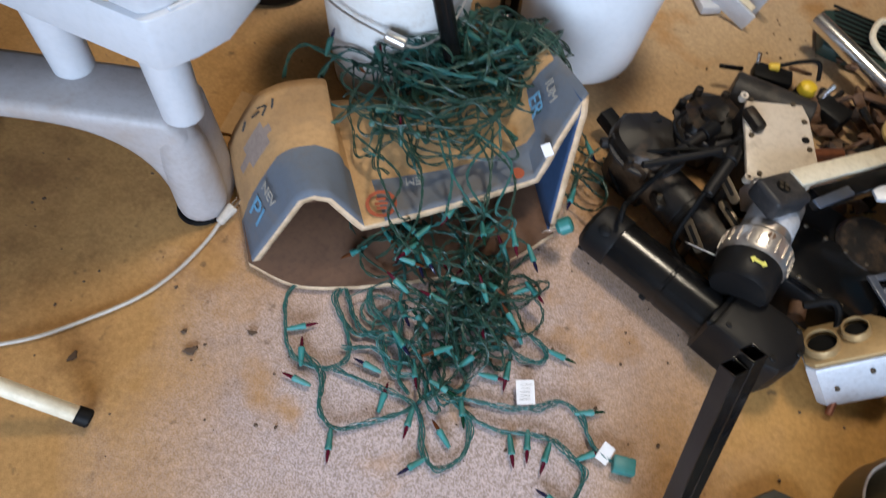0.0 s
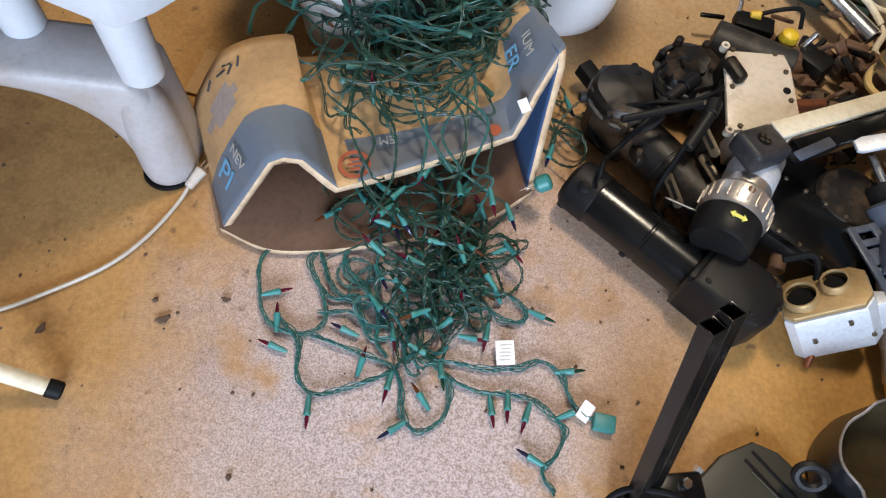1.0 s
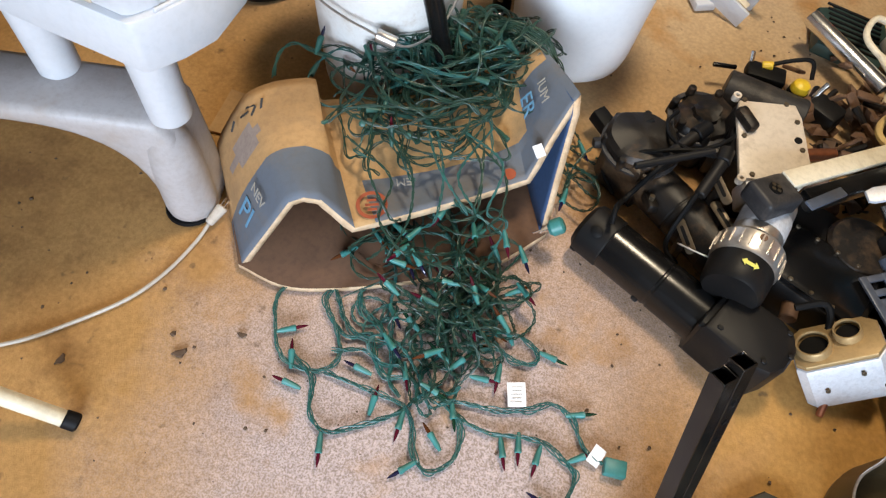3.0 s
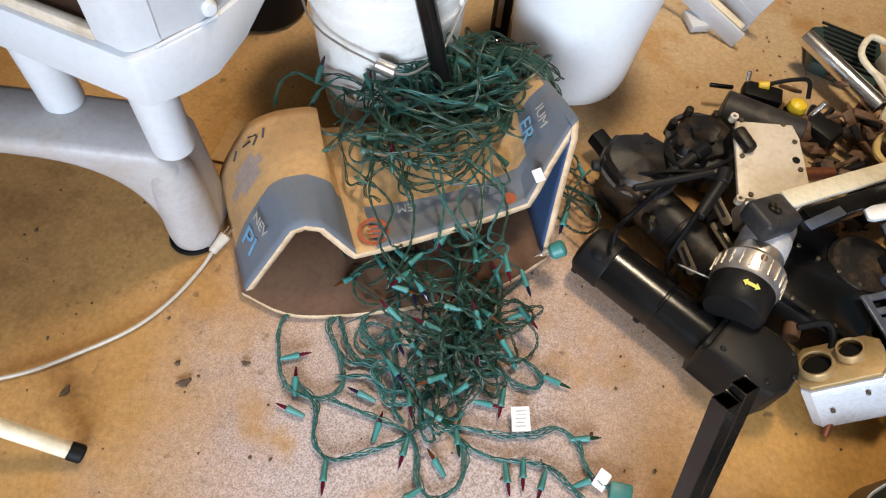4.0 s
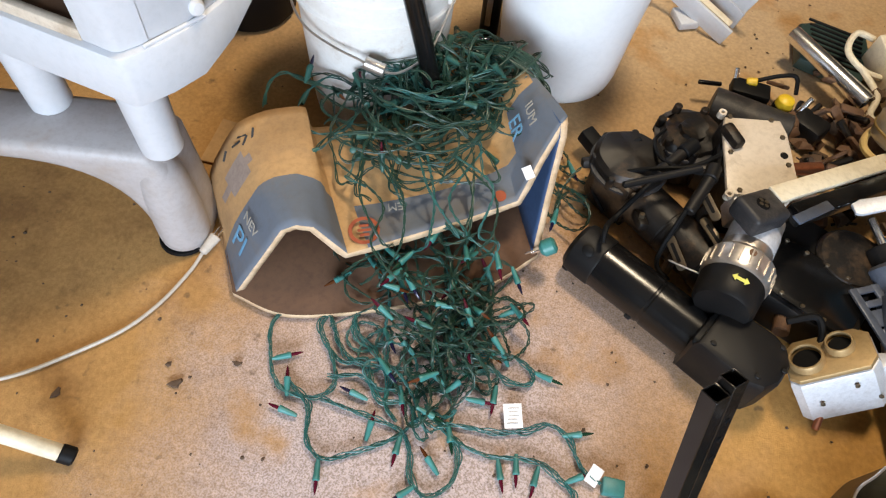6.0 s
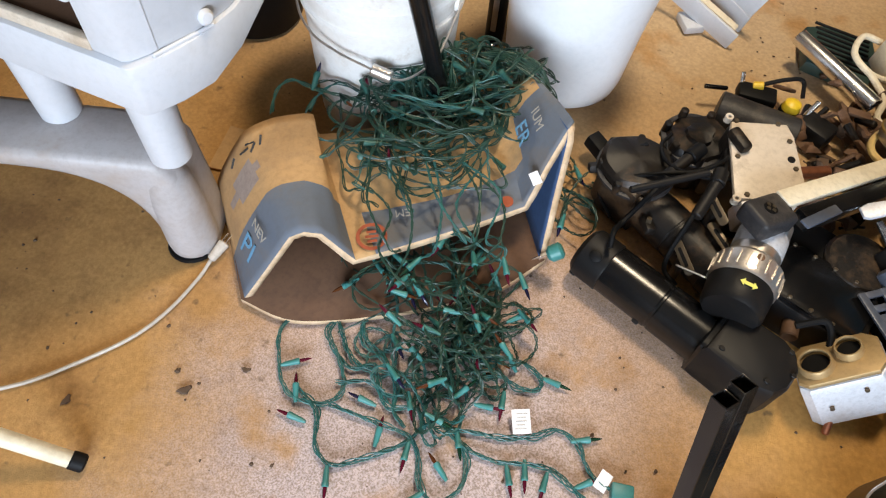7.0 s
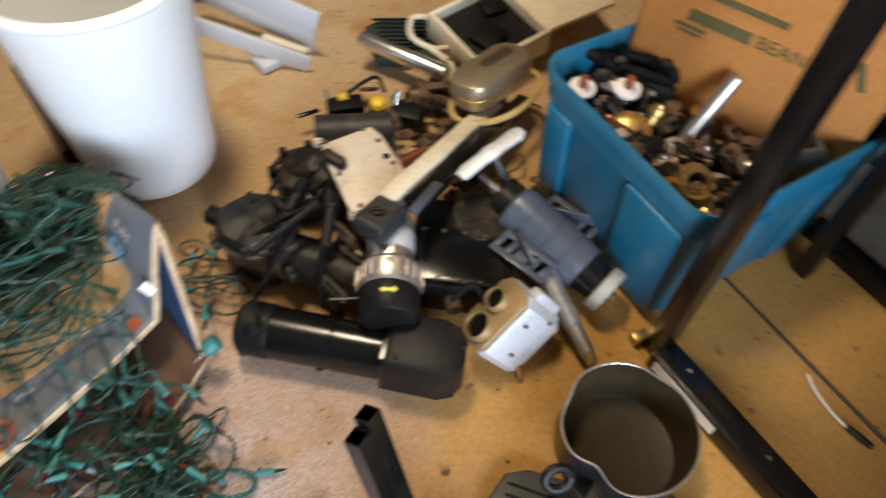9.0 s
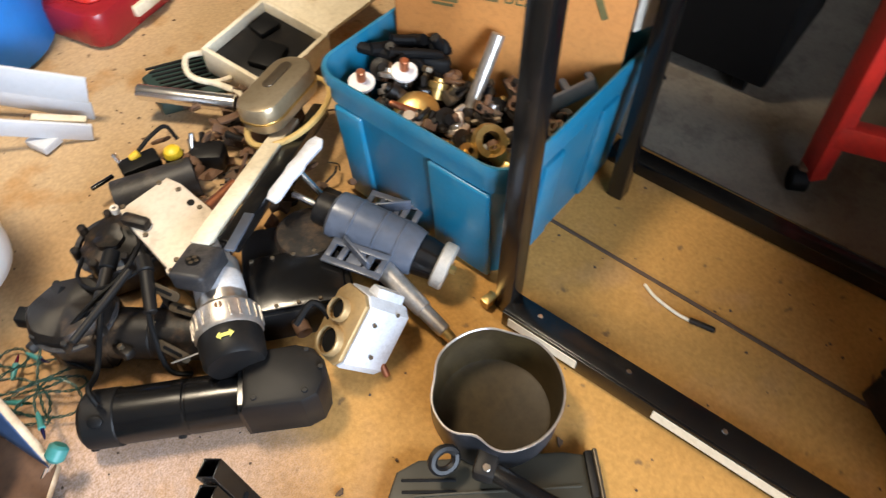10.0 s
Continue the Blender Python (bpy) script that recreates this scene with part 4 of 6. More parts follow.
gear_motor("gear_motor", "black wheelchair gear motor with scuffed glossy drum on carpet", pose(0.548, 1.335, 0.0, 0, 0, -23.5) @ Matrix.Diagonal((1.04, 0.87, 0.87, 1)))


def cable(thing_, pts, r=0.0035, material=RUBBER, name="cable", label=""):
    return part(name, tube(smooth_path(pts, 8), r, 8), material, thing_, label)


def second_motor():
    t = gear_motor("gear_motor", "greasy black wheelchair gear motor with cables over it", pose(0.742, 1.388, 0.004, 0, 0, 146) @ Matrix.Scale(0.86, 4), GREASY)
    # rounded bolted cover of the gearbox end
    cover = part("gear_cover", lathe([(0, 0), (0.074, 0), (0.080, 0.006), (0.080, 0.020), (0.070, 0.032), (0.03, 0.038), (0, 0.038)], 64, pose(0.268, -0.006, 0.108), wave=lambda a, r, z: (r * (0.97 + 0.025 * math.cos(7 * a) + 0.04 * math.sin(2 * a + 1)), z + 0.003 * math.sin(3 * a) * (r < 0.076))), GREASY, t)
    part("cover_rim", lathe([(0.074, 0), (0.084, 0.001), (0.084, 0.007), (0.076, 0.009)], 56, pose(0.268, -0.006, 0.104)), DUSTY, cover)
    for k in range(7):
        a = k * 2 * math.pi / 7
        part("lug", rod((0.268 + 0.076 * math.cos(a), -0.006 + 0.076 * math.sin(a), 0.10), (0.268 + 0.076 * math.cos(a), -0.006 + 0.076 * math.sin(a), 0.132), 0.010, 0.008, 12), GREASY, cover)
    for k, (x, y, z, rz) in enumerate(((0.10, -0.05, 0.085, 70), (0.16, 0.055, 0.08, -30), (0.32, 0.05, 0.10, 60))):
        part("bracket", box((0.045, 0.022, 0.020), (x, y, z), (12 * k, 20 - 9 * k, rz), 0.005), GREASY if k % 2 else BLACK_DULL, t)
        part("bracket_bolt", bolt((x, y, z + 0.009), 0.006, 0.012, (0.2, 0.1 * k - 0.2, 1)), STEEL_DULL, t)
    part("slotted_strap", slab(round_rect(0.075, 0.018, 0.008), 0, 0.003, 0.001, m=pose(0.02, 0.075, 0.10, 50, 10, 20)), SILVER, t)
    # black inlay in place of the dark seen through the slot
    part("strap_slot", slab(round_rect(0.045, 0.006, 0.003), 0.003, 0.0035, 0, m=pose(0.02, 0.075, 0.10, 50, 10, 20)), RUBBER, t)
    return t


second_motor()
third = thing("gear_housing", pose(0.652, 1.650, 0.0, 0, 0, 24), "greasy round cast gear housing with bolted lid", "gear housing")
part("housing", lathe([(0, 0), (0.052, 0), (0.062, 0.01), (0.064, 0.085), (0.056, 0.097), (0.03, 0.099), (0.028, 0.108), (0, 0.11)], 56, wave=lambda a, r, z: (r * (0.95 + 0.05 * math.cos(7 * a) + 0.07 * math.sin(2 * a)), z + 0.005 * math.sin(2 * a + 1) * (z > 0.08))), GREASY, third)
part("lid_seam", lathe([(0.058, 0.080), (0.068, 0.081), (0.068, 0.086), (0.058, 0.088)], 48), DUSTY, third)
part("neck", box((0.09, 0.07, 0.07), (0.05, -0.06, 0.05), (0, 0, -20), 0.01), GREASY, third)
for k in range(7):
    a = k * 2 * math.pi / 7
    part("lug", rod((0.06 * math.cos(a), 0.06 * math.sin(a), 0.07), (0.06 * math.cos(a), 0.06 * math.sin(a), 0.108), 0.0095, 0.008, 12), GREASY, third)
part("bracket", box((0.05, 0.03, 0.03), (-0.115, -0.055, 0.05), (0, 0, 20), 0.005), RUBBER, third)
lead = thing("motor_cables", pose(0, 0, 0), "black motor leads with round plugs lying across the motors", "cable")
cable(lead, [(0.545, 1.325, 0.112), (0.543, 1.35, 0.125), (0.556, 1.40, 0.09), (0.59, 1.46, 0.12), (0.625, 1.53, 0.14), (0.66, 1.575, 0.14)], 0.0048)
part("plug", rod((0.60, 1.485, 0.131), (0.635, 1.545, 0.142), 0.0125, 0.0105), BLACK_DULL, lead)
part("plug_collar", rod((0.634, 1.543, 0.142), (0.652, 1.573, 0.145), 0.0145, 0.0135), RUBBER, lead)
cable(lead, [(0.70, 1.60, 0.13), (0.695, 1.52, 0.15), (0.68, 1.47, 0.14), (0.66, 1.42, 0.12), (0.65, 1.37, 0.05), (0.68, 1.35, 0.03)], 0.0045)
part("plug", rod((0.688, 1.50, 0.146), (0.668, 1.43, 0.128), 0.0115, 0.0105), BLACK_DULL, lead)
part("plug_collar", rod((0.692, 1.53, 0.147), (0.688, 1.498, 0.146), 0.0135), BLACK_DULL, lead)
cable(lead, [(0.545, 1.48, 0.12), (0.60, 1.49, 0.145), (0.65, 1.51, 0.150), (0.69, 1.55, 0.15), (0.71, 1.60, 0.13)], 0.0042)
part("grey_sleeve", rod((0.548, 1.425, 0.150), (0.668, 1.506, 0.160), 0.0065), BLACK_DULL, lead)
cable(lead, [(0.60, 1.62, 0.11), (0.585, 1.57, 0.125), (0.60, 1.52, 0.14), (0.64, 1.50, 0.15), (0.70, 1.52, 0.14), (0.735, 1.56, 0.12)], 0.0038)
cable(lead, [(0.56, 1.56, 0.13), (0.52, 1.53, 0.10), (0.505, 1.49, 0.05), (0.54, 1.45, 0.03)], 0.0042)
cable(lead, [(0.86, 1.30, 0.10), (0.90, 1.315, 0.115), (0.915, 1.285, 0.10), (0.90, 1.26, 0.07)], 0.006)
for k, (x, y, z, rx, rz) in enumerate(((0.699, 1.458, 0.132, 35, -58), (0.672, 1.372, 0.085, 40, -60), (0.72, 1.415, 0.11, 20, -50))):
    strap = part("slotted_strap", slab(round_rect(0.07, 0.017, 0.008), 0, 0.003, 0.001, m=pose(x, y, z, rx, 0, rz)), STEEL_DULL, lead, "slotted steel strap")
    # slot darkness laid on as a thin black piece
    part("strap_slot", slab(round_rect(0.04, 0.006, 0.003), 0.003, 0.0036, 0, m=pose(x, y, z, rx, 0, rz)), RUBBER, strap)
    part("strap_post", box((0.014, 0.014, z - 0.004), (x, y, z / 2), (0, 0, rz), 0.002), GREASY, strap)
box_plug = part("square_plug", box((0.045, 0.03, 0.03), (0.478, 1.60, 0.045), (0, 10, -35), 0.004), RUBBER, lead)
part("plug_neck", rod((0.495, 1.585, 0.045), (0.53, 1.575, 0.06), 0.014), BLACK_DULL, lead)


def white_gearbox():
    t = thing("white_gearbox", pose(0.760, 1.596, 0.0, 4, -1, 17), "cream-painted gearbox with copper output shaft, chipped and oily", "gearbox")
    part("body", box((0.10, 0.17, 0.135), (0, 0, 0.075), bevel=0.010, seg=3), GREASY, t)
    part("cover", slab([(-0.068, -0.088), (0.054, -0.088), (0.062, -0.05), (0.062, 0.05), (0.054, 0.080), (-0.048, 0.080), (-0.056, 0.05)], 0.142, 0.154, 0.004), CREAM, t, "cream-painted cover plate")
    part("side", box((0.016, 0.15, 0.09), (0.054, 0, 0.098), bevel=0.006), CREAM, t)
    for x, y in ((-0.046, -0.08), (0.04, -0.08), (0.05, -0.02), (0.05, 0.04), (0.036, 0.078), (-0.04, 0.08), (-0.05, 0.0)):
        part("bolt", bolt((x, y, 0.153), 0.0052, 0.004), STEEL_DULL, t)
    part("shaft_boss", rod((0.058, 0.015, 0.09), (0.078, 0.017, 0.09), 0.024, 0.020), RUST, t)
    part("shaft", rod((0.076, 0.017, 0.09), (0.155, 0.03, 0.085), 0.012), COPPER, t, "copper-coloured shaft")
    part("lower_block", box((0.085, 0.045, 0.06), (-0.012, -0.098, 0.115), (8, 0, 0), 0.006), CAST, t, "bare aluminium lower block")
    for x, y in ((-0.066, -0.090), (-0.052, 0.088)):
        part("lug", lathe([(0.0035, 0.144), (0.0075, 0.144), (0.0075, 0.157), (0.0035, 0.157), (0.0035, 0.144)], 16, pose(x, y, 0)), CREAM, t)
    # black plug laid on for the dark inside a bore
    part("dark_bore", rod((0.046, 0.0, 0.1535), (0.046, 0.0, 0.1555), 0.007, bevel=0.0005), RUBBER, t)
    part("clip", box((0.022, 0.05, 0.022), (-0.045, 0.03, 0.162), (0, 0, 25), 0.007), GREASY, t)
    return t


white_gearbox()


def yellow_cap_unit():
    t = thing("actuator_unit", pose(0.80, 1.80, 0.0, 0, 0, -10), "dirty black actuator with round yellow cap and levers", "actuator")
    part("drum", rod((-0.11, -0.03, 0.045), (0.05, -0.02, 0.045), 0.042), DUSTY, t)
    part("head", box((0.07, 0.055, 0.05), (0.085, 0.03, 0.04), (0, 0, -20), 0.01), BLACK_DULL, t)
    part("block", box((0.08, 0.045, 0.03), (-0.05, 0.045, 0.055), (0, 0, 12), 0.006), RUBBER, t)
    part("post", rod((0.02, 0.03, 0.02), (0.02, 0.03, 0.072), 0.022, 0.020), RUBBER, t)
    part("cap", lathe([(0, 0), (0.0185, 0), (0.0190, 0.004), (0.0165, 0.016), (0.010, 0.021), (0, 0.022)], 22, pose(0.02, 0.03, 0.07)), YELLOW, t, "round yellow cap")
    part("cap", rod((-0.065, 0.055, 0.068), (-0.045, 0.06, 0.074), 0.009), YELLOW, t, "small yellow cap")
    cable(t, [(-0.05, 0.06, 0.075), (-0.01, 0.085, 0.09), (0.02, 0.10, 0.09), (0.035, 0.075, 0.07)], 0.0045)
    part("stud", rod((0.055, 0.045, 0.055), (0.066, 0.068, 0.083), 0.006), CHROME, t)
    part("stud", rod((-0.085, 0.05, 0.06), (-0.094, 0.068, 0.082), 0.005), CHROME, t)
    part("lever", box((0.05, 0.008, 0.008), (-0.13, 0.03, 0.05), (0, 0, 25), 0.002), BLACK, t)
    return t


yellow_cap_unit()


def frame_arm():
    t = thing("folding_frame_arm", pose(0, 0, 0), "black folding frame arm with a cream-coated bar", "frame arm")
    a, b = Vector((0.775, 1.460, 0.182)), Vector((1.060, 1.760, 0.088))
    m, n = along(a, b)
    d = (b - a).normalized()
    sideways = d.cross(Vector((0, 0, 1))).normalized()
    m4 = Matrix(((d.x, -sideways.x, 0, 0), (d.y, -sideways.y, 0, 0), (d.z, -sideways.z, 1, 0), (0, 0, 0, 1)))
    m4 = Matrix.Translation(a) @ m4
    bm = box((n, 0.034, 0.014), (n / 2 + 0.012, 0, 0.008), bevel=0.003)
    bm.transform(m4)
    part("bar", bm, BEIGE, t, "cream-coated flat bar")
    bm = box((n + 0.06, 0.034, 0.032), (n / 2 + 0.06, -0.038, -0.006), bevel=0.005)
    bm.transform(m4)
    part("rail", bm, BLACK, t, "black square rail")
    bm = box((0.085, 0.062, 0.045), (-0.026, -0.012, -0.010), bevel=0.010, seg=3)
    bm.transform(m4)
    part("knuckle", bm, DUSTY, t)
    bm = lathe([(0, 0), (0.012, 0), (0.012, 0.004), (0, 0.005)], 16, m4 @ pose(-0.03, -0.01, 0.010))
    part("pivot", bm, RUBBER, t)
    for k in range(4):
        bm = lathe([(0, 0), (0.0035, 0), (0.0035, 0.0012), (0, 0.0012)], 10, m4 @ pose(-0.03 + 0.0065 * math.cos(1.571 * k), -0.01 + 0.0065 * math.sin(1.571 * k), 0.0152))
        part("pivot_hole", bm, STEEL_DULL, t)
    bm = box((0.10, 0.018, 0.006), (0.055, -0.052, 0.014), (0, 0, 4), 0.002)
    bm.transform(m4)
    part("latch_plate", bm, SLATE, t)
    part("prop", box((0.03, 0.03, 0.10), (0.985, 1.638, 0.052), bevel=0.004), BLACK, t)
    return t


frame_arm()


def brake_motor():
    t = thing("brake_motor", pose(0, 0, 0), "silver motor with black end cap and small arrow label", "motor", "wheelchair motors")
    a, b = Vector((0.790, 1.465, 0.128)), Vector((0.752, 1.285, 0.118))
    m, n = along(a, b)
    m = m @ Matrix.Scale(1.1, 4)
    part("drum", lathe([(0, 0), (0.033, 0), (0.036, 0.003), (0.037, 0.085), (0.036, 0.088), (0, 0.088)], 36, m), SILVER, t)
    part("label_plate", lathe([(0.0372, 0.03), (0.0378, 0.031), (0.0378, 0.066), (0.0372, 0.067)], 36, m), CAST, t)
    part("ring", lathe([(0.03, 0.086), (0.045, 0.089), (0.050, 0.096), (0.050, 0.128), (0.047, 0.133), (0.03, 0.133)], 44, m), SILVER, t, "ribbed silver collar")
    for k in range(44):
        q = pose(0, 0, 0, 0, 0, 360 / 44 * k)
        if k % 2:
            part("rib", box((0.003, 0.0022, 0.026), (0.0505, 0, 0.112), bevel=0, bm=None), SILVER, t).matrix_basis = m @ q
    cap = part("cap", lathe([(0.03, 0.131), (0.046, 0.132), (0.0475, 0.136), (0.0455, 0.172), (0.040, 0.180), (0, 0.182)], 44, m), BLACK_DULL, t, "black plastic end cap")
    arrow = bmesh.new()
    pts = [(-0.014, 0), (-0.007, 0.007), (-0.007, 0.003), (0.007, 0.003), (0.007, 0.007), (0.014, 0), (0.007, -0.007), (0.007, -0.003), (-0.007, -0.003), (-0.007, -0.007)]
    way = (b - a).normalized()
    spot = a + way * 0.171 + Vector((0, 0, 0.0525))
    slab(pts, 0, 0.001, 0, bm=arrow, m=Matrix(((-way.y, -way.x, 0, spot.x), (way.x, -way.y, 0, spot.y), (0, 0, 1, spot.z), (0, 0, 0, 1))))
    part("arrow_label", arrow, LABEL_YELLOW, cap, "small yellow double-arrow label")
    part("stud", lathe([(0, 0), (0.006, 0), (0.006, 0.003), (0, 0.004)], 12, m @ pose(-0.02, -0.046, 0.10, 90, 0, 0)), STEEL_DULL, t)
    for k in range(4):
        q = m @ pose(0, 0, 0, 0, 0, -100 + 8 * k)
        bm = box((0.0006, 0.003, 0.026 - 0.005 * (k % 2)), (0.0379, 0, 0.048), bevel=0)
        bm.transform(q)
        part("print_line", bm, INK, t)
    for k, z in ((0, 0.104), (1, 0.118)):
        part("collar_hole", lathe([(0, 0), (0.0055, 0), (0.0055, 0.0016), (0, 0.0016)], 14, m @ pose(0, 0, 0, 0, 0, 90 - 215 * k) @ pose(0.0498, 0, z, 0, 90, 0)), RUST, t, "rusty hole in the collar")
    part("stand", box((0.05, 0.05, 0.085), (0.777, 1.40, 0.045), (0, 0, 12), 0.006), GREASY, t)
    return t


brake_motor()


def black_gear_case():
    t = thing("black_gear_case", pose(0.915, 1.425, 0.0, 0, 0, -20), "flat black cast gear case with small bolts", "gear case")
    part("case", slab(round_rect(0.19, 0.20, 0.03), 0.0, 0.085, 0.010), BLACK_DULL, t)
    part("lid", slab(round_rect(0.165, 0.12, 0.025), 0.085, 0.094, 0.004, m=pose(0.0, -0.035, 0)), BLACK, t)
    part("round_lid", lathe([(0, 0.08), (0.062, 0.08), (0.062, 0.098), (0.056, 0.104), (0, 0.106)], 36, pose(0.03, 0.062, -0.008)), GREASY, t, "greasy olive-black round cover")
    for k in range(10):
        part("bolt", bolt((-0.075 + 0.150 * (k % 5) / 4, -0.088 if k < 5 else 0.016, 0.093), 0.0042, 0.004), STEEL_DULL, t)
    part("stub", rod((-0.01, -0.09, 0.05), (0.0, -0.125, 0.05), 0.014), RUST, t)
    part("stub", rod((0.05, -0.09, 0.04), (0.055, -0.12, 0.04), 0.010), STEEL_DULL, t)
    return t


black_gear_case()


def slate_motor():
    """The blue-grey motor with slotted feet and a light disc at its end."""
    t = thing("mounted_motor", pose(0, 0, 0), "blue-grey painted motor with slotted mounting feet", "motor", "wheelchair motors")
    a, b = Vector((1.022, 1.480, 0.105)), Vector((1.120, 1.338, 0.068))
    m, n = along(a, b)
    part("drum", lathe([(0, 0), (0.038, 0), (0.046, 0.006), (0.048, 0.02), (0.048, n - 0.02), (0.044, n), (0, n)], 40, m), SLATE, t)
    for z in (0.045, 0.095, 0.135):
        part("band", lathe([(0.0475, z), (0.0495, z + 0.001), (0.0495, z + 0.004), (0.0475, z + 0.005)], 40, m), SLATE, t)
    for k in range(5):
        q = m @ pose(0, 0, 0, 0, 0, -150 + 30 * k)
        bm = box((0.003, 0.003, n - 0.05), (0.0485, 0, n / 2), bevel=0)
        bm.transform(q)
        part("fin", bm, SLATE, t)
    part("end_bell", rod(a + (a - b).normalized() * 0.032, a + (b - a).normalized() * 0.004, 0.030, 0.034, 28), BLACK_DULL, t)
    part("shaft", rod(a + (a - b).normalized() * 0.085, a + (a - b).normalized() * 0.03, 0.007), CHROME, t)
    d = (b - a).normalized()
    s = d.cross(Vector((0, 0, 1))).normalized()
    for sign, lift in ((-1, 0.045), (1, 0.0)):
        c = (a + b) / 2 + s * sign * -0.075 + Vector((0, 0, lift * 0.6 - 0.012))
        mm = Matrix.Translation(c) @ Matrix(((s.x * sign, d.x, 0, 0), (s.y * sign, d.y, 0, 0), (0, 0, 1, 0), (0, 0, 0, 1)))
        foot = bmesh.new()
        for x in (-0.021, 0.021):
            box((0.014, 0.118, 0.006), (x, 0, 0), bevel=0.002, bm=foot)
        for y in (-0.052, -0.026, 0.026, 0.052):
            box((0.03, 0.012, 0.006), (0, y, 0), bevel=0.001, bm=foot)
        box((0.03, 0.03, 0.004), (0, 0, -0.002), bevel=0.001, bm=foot)
        foot.transform(mm)
        part("mounting_foot", foot, SLATE, t, "slotted blue-grey foot")
        web = box((0.006, 0.075, 0.024), (0.004, 0.0, 0.012), (0, 0, 28), 0.002)
        web.transform(mm)
        part("web", web, SLATE, t)
    e = b + d * 0.040
    part("end_housing", rod(b, e, 0.040, 0.036, 32), BLACK, t)
    part("disc", rod(e, e + d * 0.024, 0.045, 0.045, 40, 0.003), WHEEL, t, "bright steel disc")
    part("nut", rod(e + d * 0.023, e + d * 0.036, 0.009, seg=6), BRASS, t)
    part("cradle", box((0.08, 0.12, 0.036), (1.073, 1.407, 0.019), (0, 0, 32), 0.008), BLACK_DULL, t)
    return t


slate_motor()
lv = thing("release_lever", pose(0, 0, 0), "bright flat aluminium release lever on a pin", "lever")
m_, n_ = along((0.965, 1.535, 0.165), (1.075, 1.60, 0.180))
mid_ = Vector((0.992, 1.552, 0.176))
part("blade", slab([(-0.075, -0.012), (-0.065, -0.016), (-0.02, -0.013), (0.0, -0.016), (0.02, -0.013), (0.06, -0.017), (0.075, -0.008), (0.075, 0.008), (0.06, 0.015), (0.02, 0.014), (0.0, 0.017), (-0.02, 0.014), (-0.06, 0.014), (-0.075, 0.008)], -0.004, 0.004, 0.002,
                  m=Matrix.Translation(mid_) @ pose(0, 0, 0, 0, -14, 24)), CAST, lv)
part("pin", rod((1.025, 1.525, 0.105), (0.996, 1.552, 0.174), 0.006), CHROME, lv)
part("boss", box((0.045, 0.04, 0.10), (1.035, 1.525, 0.052), (0, 0, 30), 0.006), BLACK_DULL, lv)


def twin_casting():
    t = thing("twin_bore_casting", pose(0.950, 1.255, 0.0, 0, 0, 0), "small cast aluminium housing with two bores and a pin", "casting")
    prof = [(-0.062, -0.030), (-0.05, -0.040), (0.045, -0.036), (0.058, -0.02), (0.058, 0.025), (0.04, 0.038), (-0.045, 0.036), (-0.062, 0.02)]
    zz = Vector((-0.62, 0.10, 0.77)).normalized()
    xx = Vector((0.80, 0.30, 0.55))
    xx = (xx - zz * xx.dot(zz)).normalized()
    yy = zz.cross(xx)
    tilt = Matrix(((xx.x, yy.x, zz.x, 0), (xx.y, yy.y, zz.y, 0), (xx.z, yy.z, zz.z, 0.080), (0, 0, 0, 1))) @ Matrix.Scale(1.08, 4)
    part("body", slab(prof, -0.062, 0.030, 0.006, m=tilt), CAST, t)
    part("face_plate", slab([(x * 0.97, y * 0.95) for x, y in prof], 0.030, 0.040, 0.003, m=tilt), GOLD, t, "brassy machined face")
    for x, y, r in ((-0.031, -0.006, 0.0245), (0.016, 0.008, 0.0195)):
        part("bore", lathe([(r * 0.80, 0.036), (r, 0.036), (r, 0.050), (r * 0.93, 0.053), (r * 0.83, 0.053), (r * 0.80, 0.050)], 30, tilt @ pose(x, y, 0)), GOLD, t)
        # black disc gives the shallow bore the darkness of a deep hole
        part("bore_dark_disc", lathe([(0, 0.0405), (r * 0.795, 0.0405), (r * 0.795, 0.0425), (0, 0.0425)], 24, tilt @ pose(x, y, 0)), RUBBER, t)
    part("ear", slab([(0.05, -0.022), (0.072, -0.016), (0.072, 0.004), (0.05, 0.012)], -0.05, 0.01, 0.004, m=tilt), CAST, t)
    for x, y, z in ((0.02, -0.040, 0.01), (-0.03, -0.042, -0.015), (0.045, -0.036, -0.03)):
        p = tilt @ Vector((x, y, z))
        part("screw", bolt(p, 0.004, 0.004, tilt.to_3x3() @ Vector((0.05, -1, 0))), STEEL_DULL, t)
    part("pin", rod((0.012, -0.03, 0.035), (0.010, -0.075, 0.007), 0.006), COPPER, t, "coppery steel pin")
    return t


twin_casting()
gr = thing("plunger_rod", pose(0, 0, 0), "grey metal plunger rod with a brass tip", "rod")
part("sleeve", rod((1.045, 1.345, 0.075), (1.072, 1.24, 0.045), 0.020, 0.017), SILVER, gr)
part("rod", rod((1.070, 1.245, 0.046), (1.084, 1.19, 0.031), 0.0145, 0.0135), SILVER, gr)
part("tip", rod((1.083, 1.192, 0.032), (1.088, 1.170, 0.026), 0.011, 0.0095), BRASS, gr, "brass tip")
part("foot", box((0.03, 0.03, 0.05), (1.05, 1.325, 0.026), (0, 0, 15), 0.004), BLACK_DULL, gr)


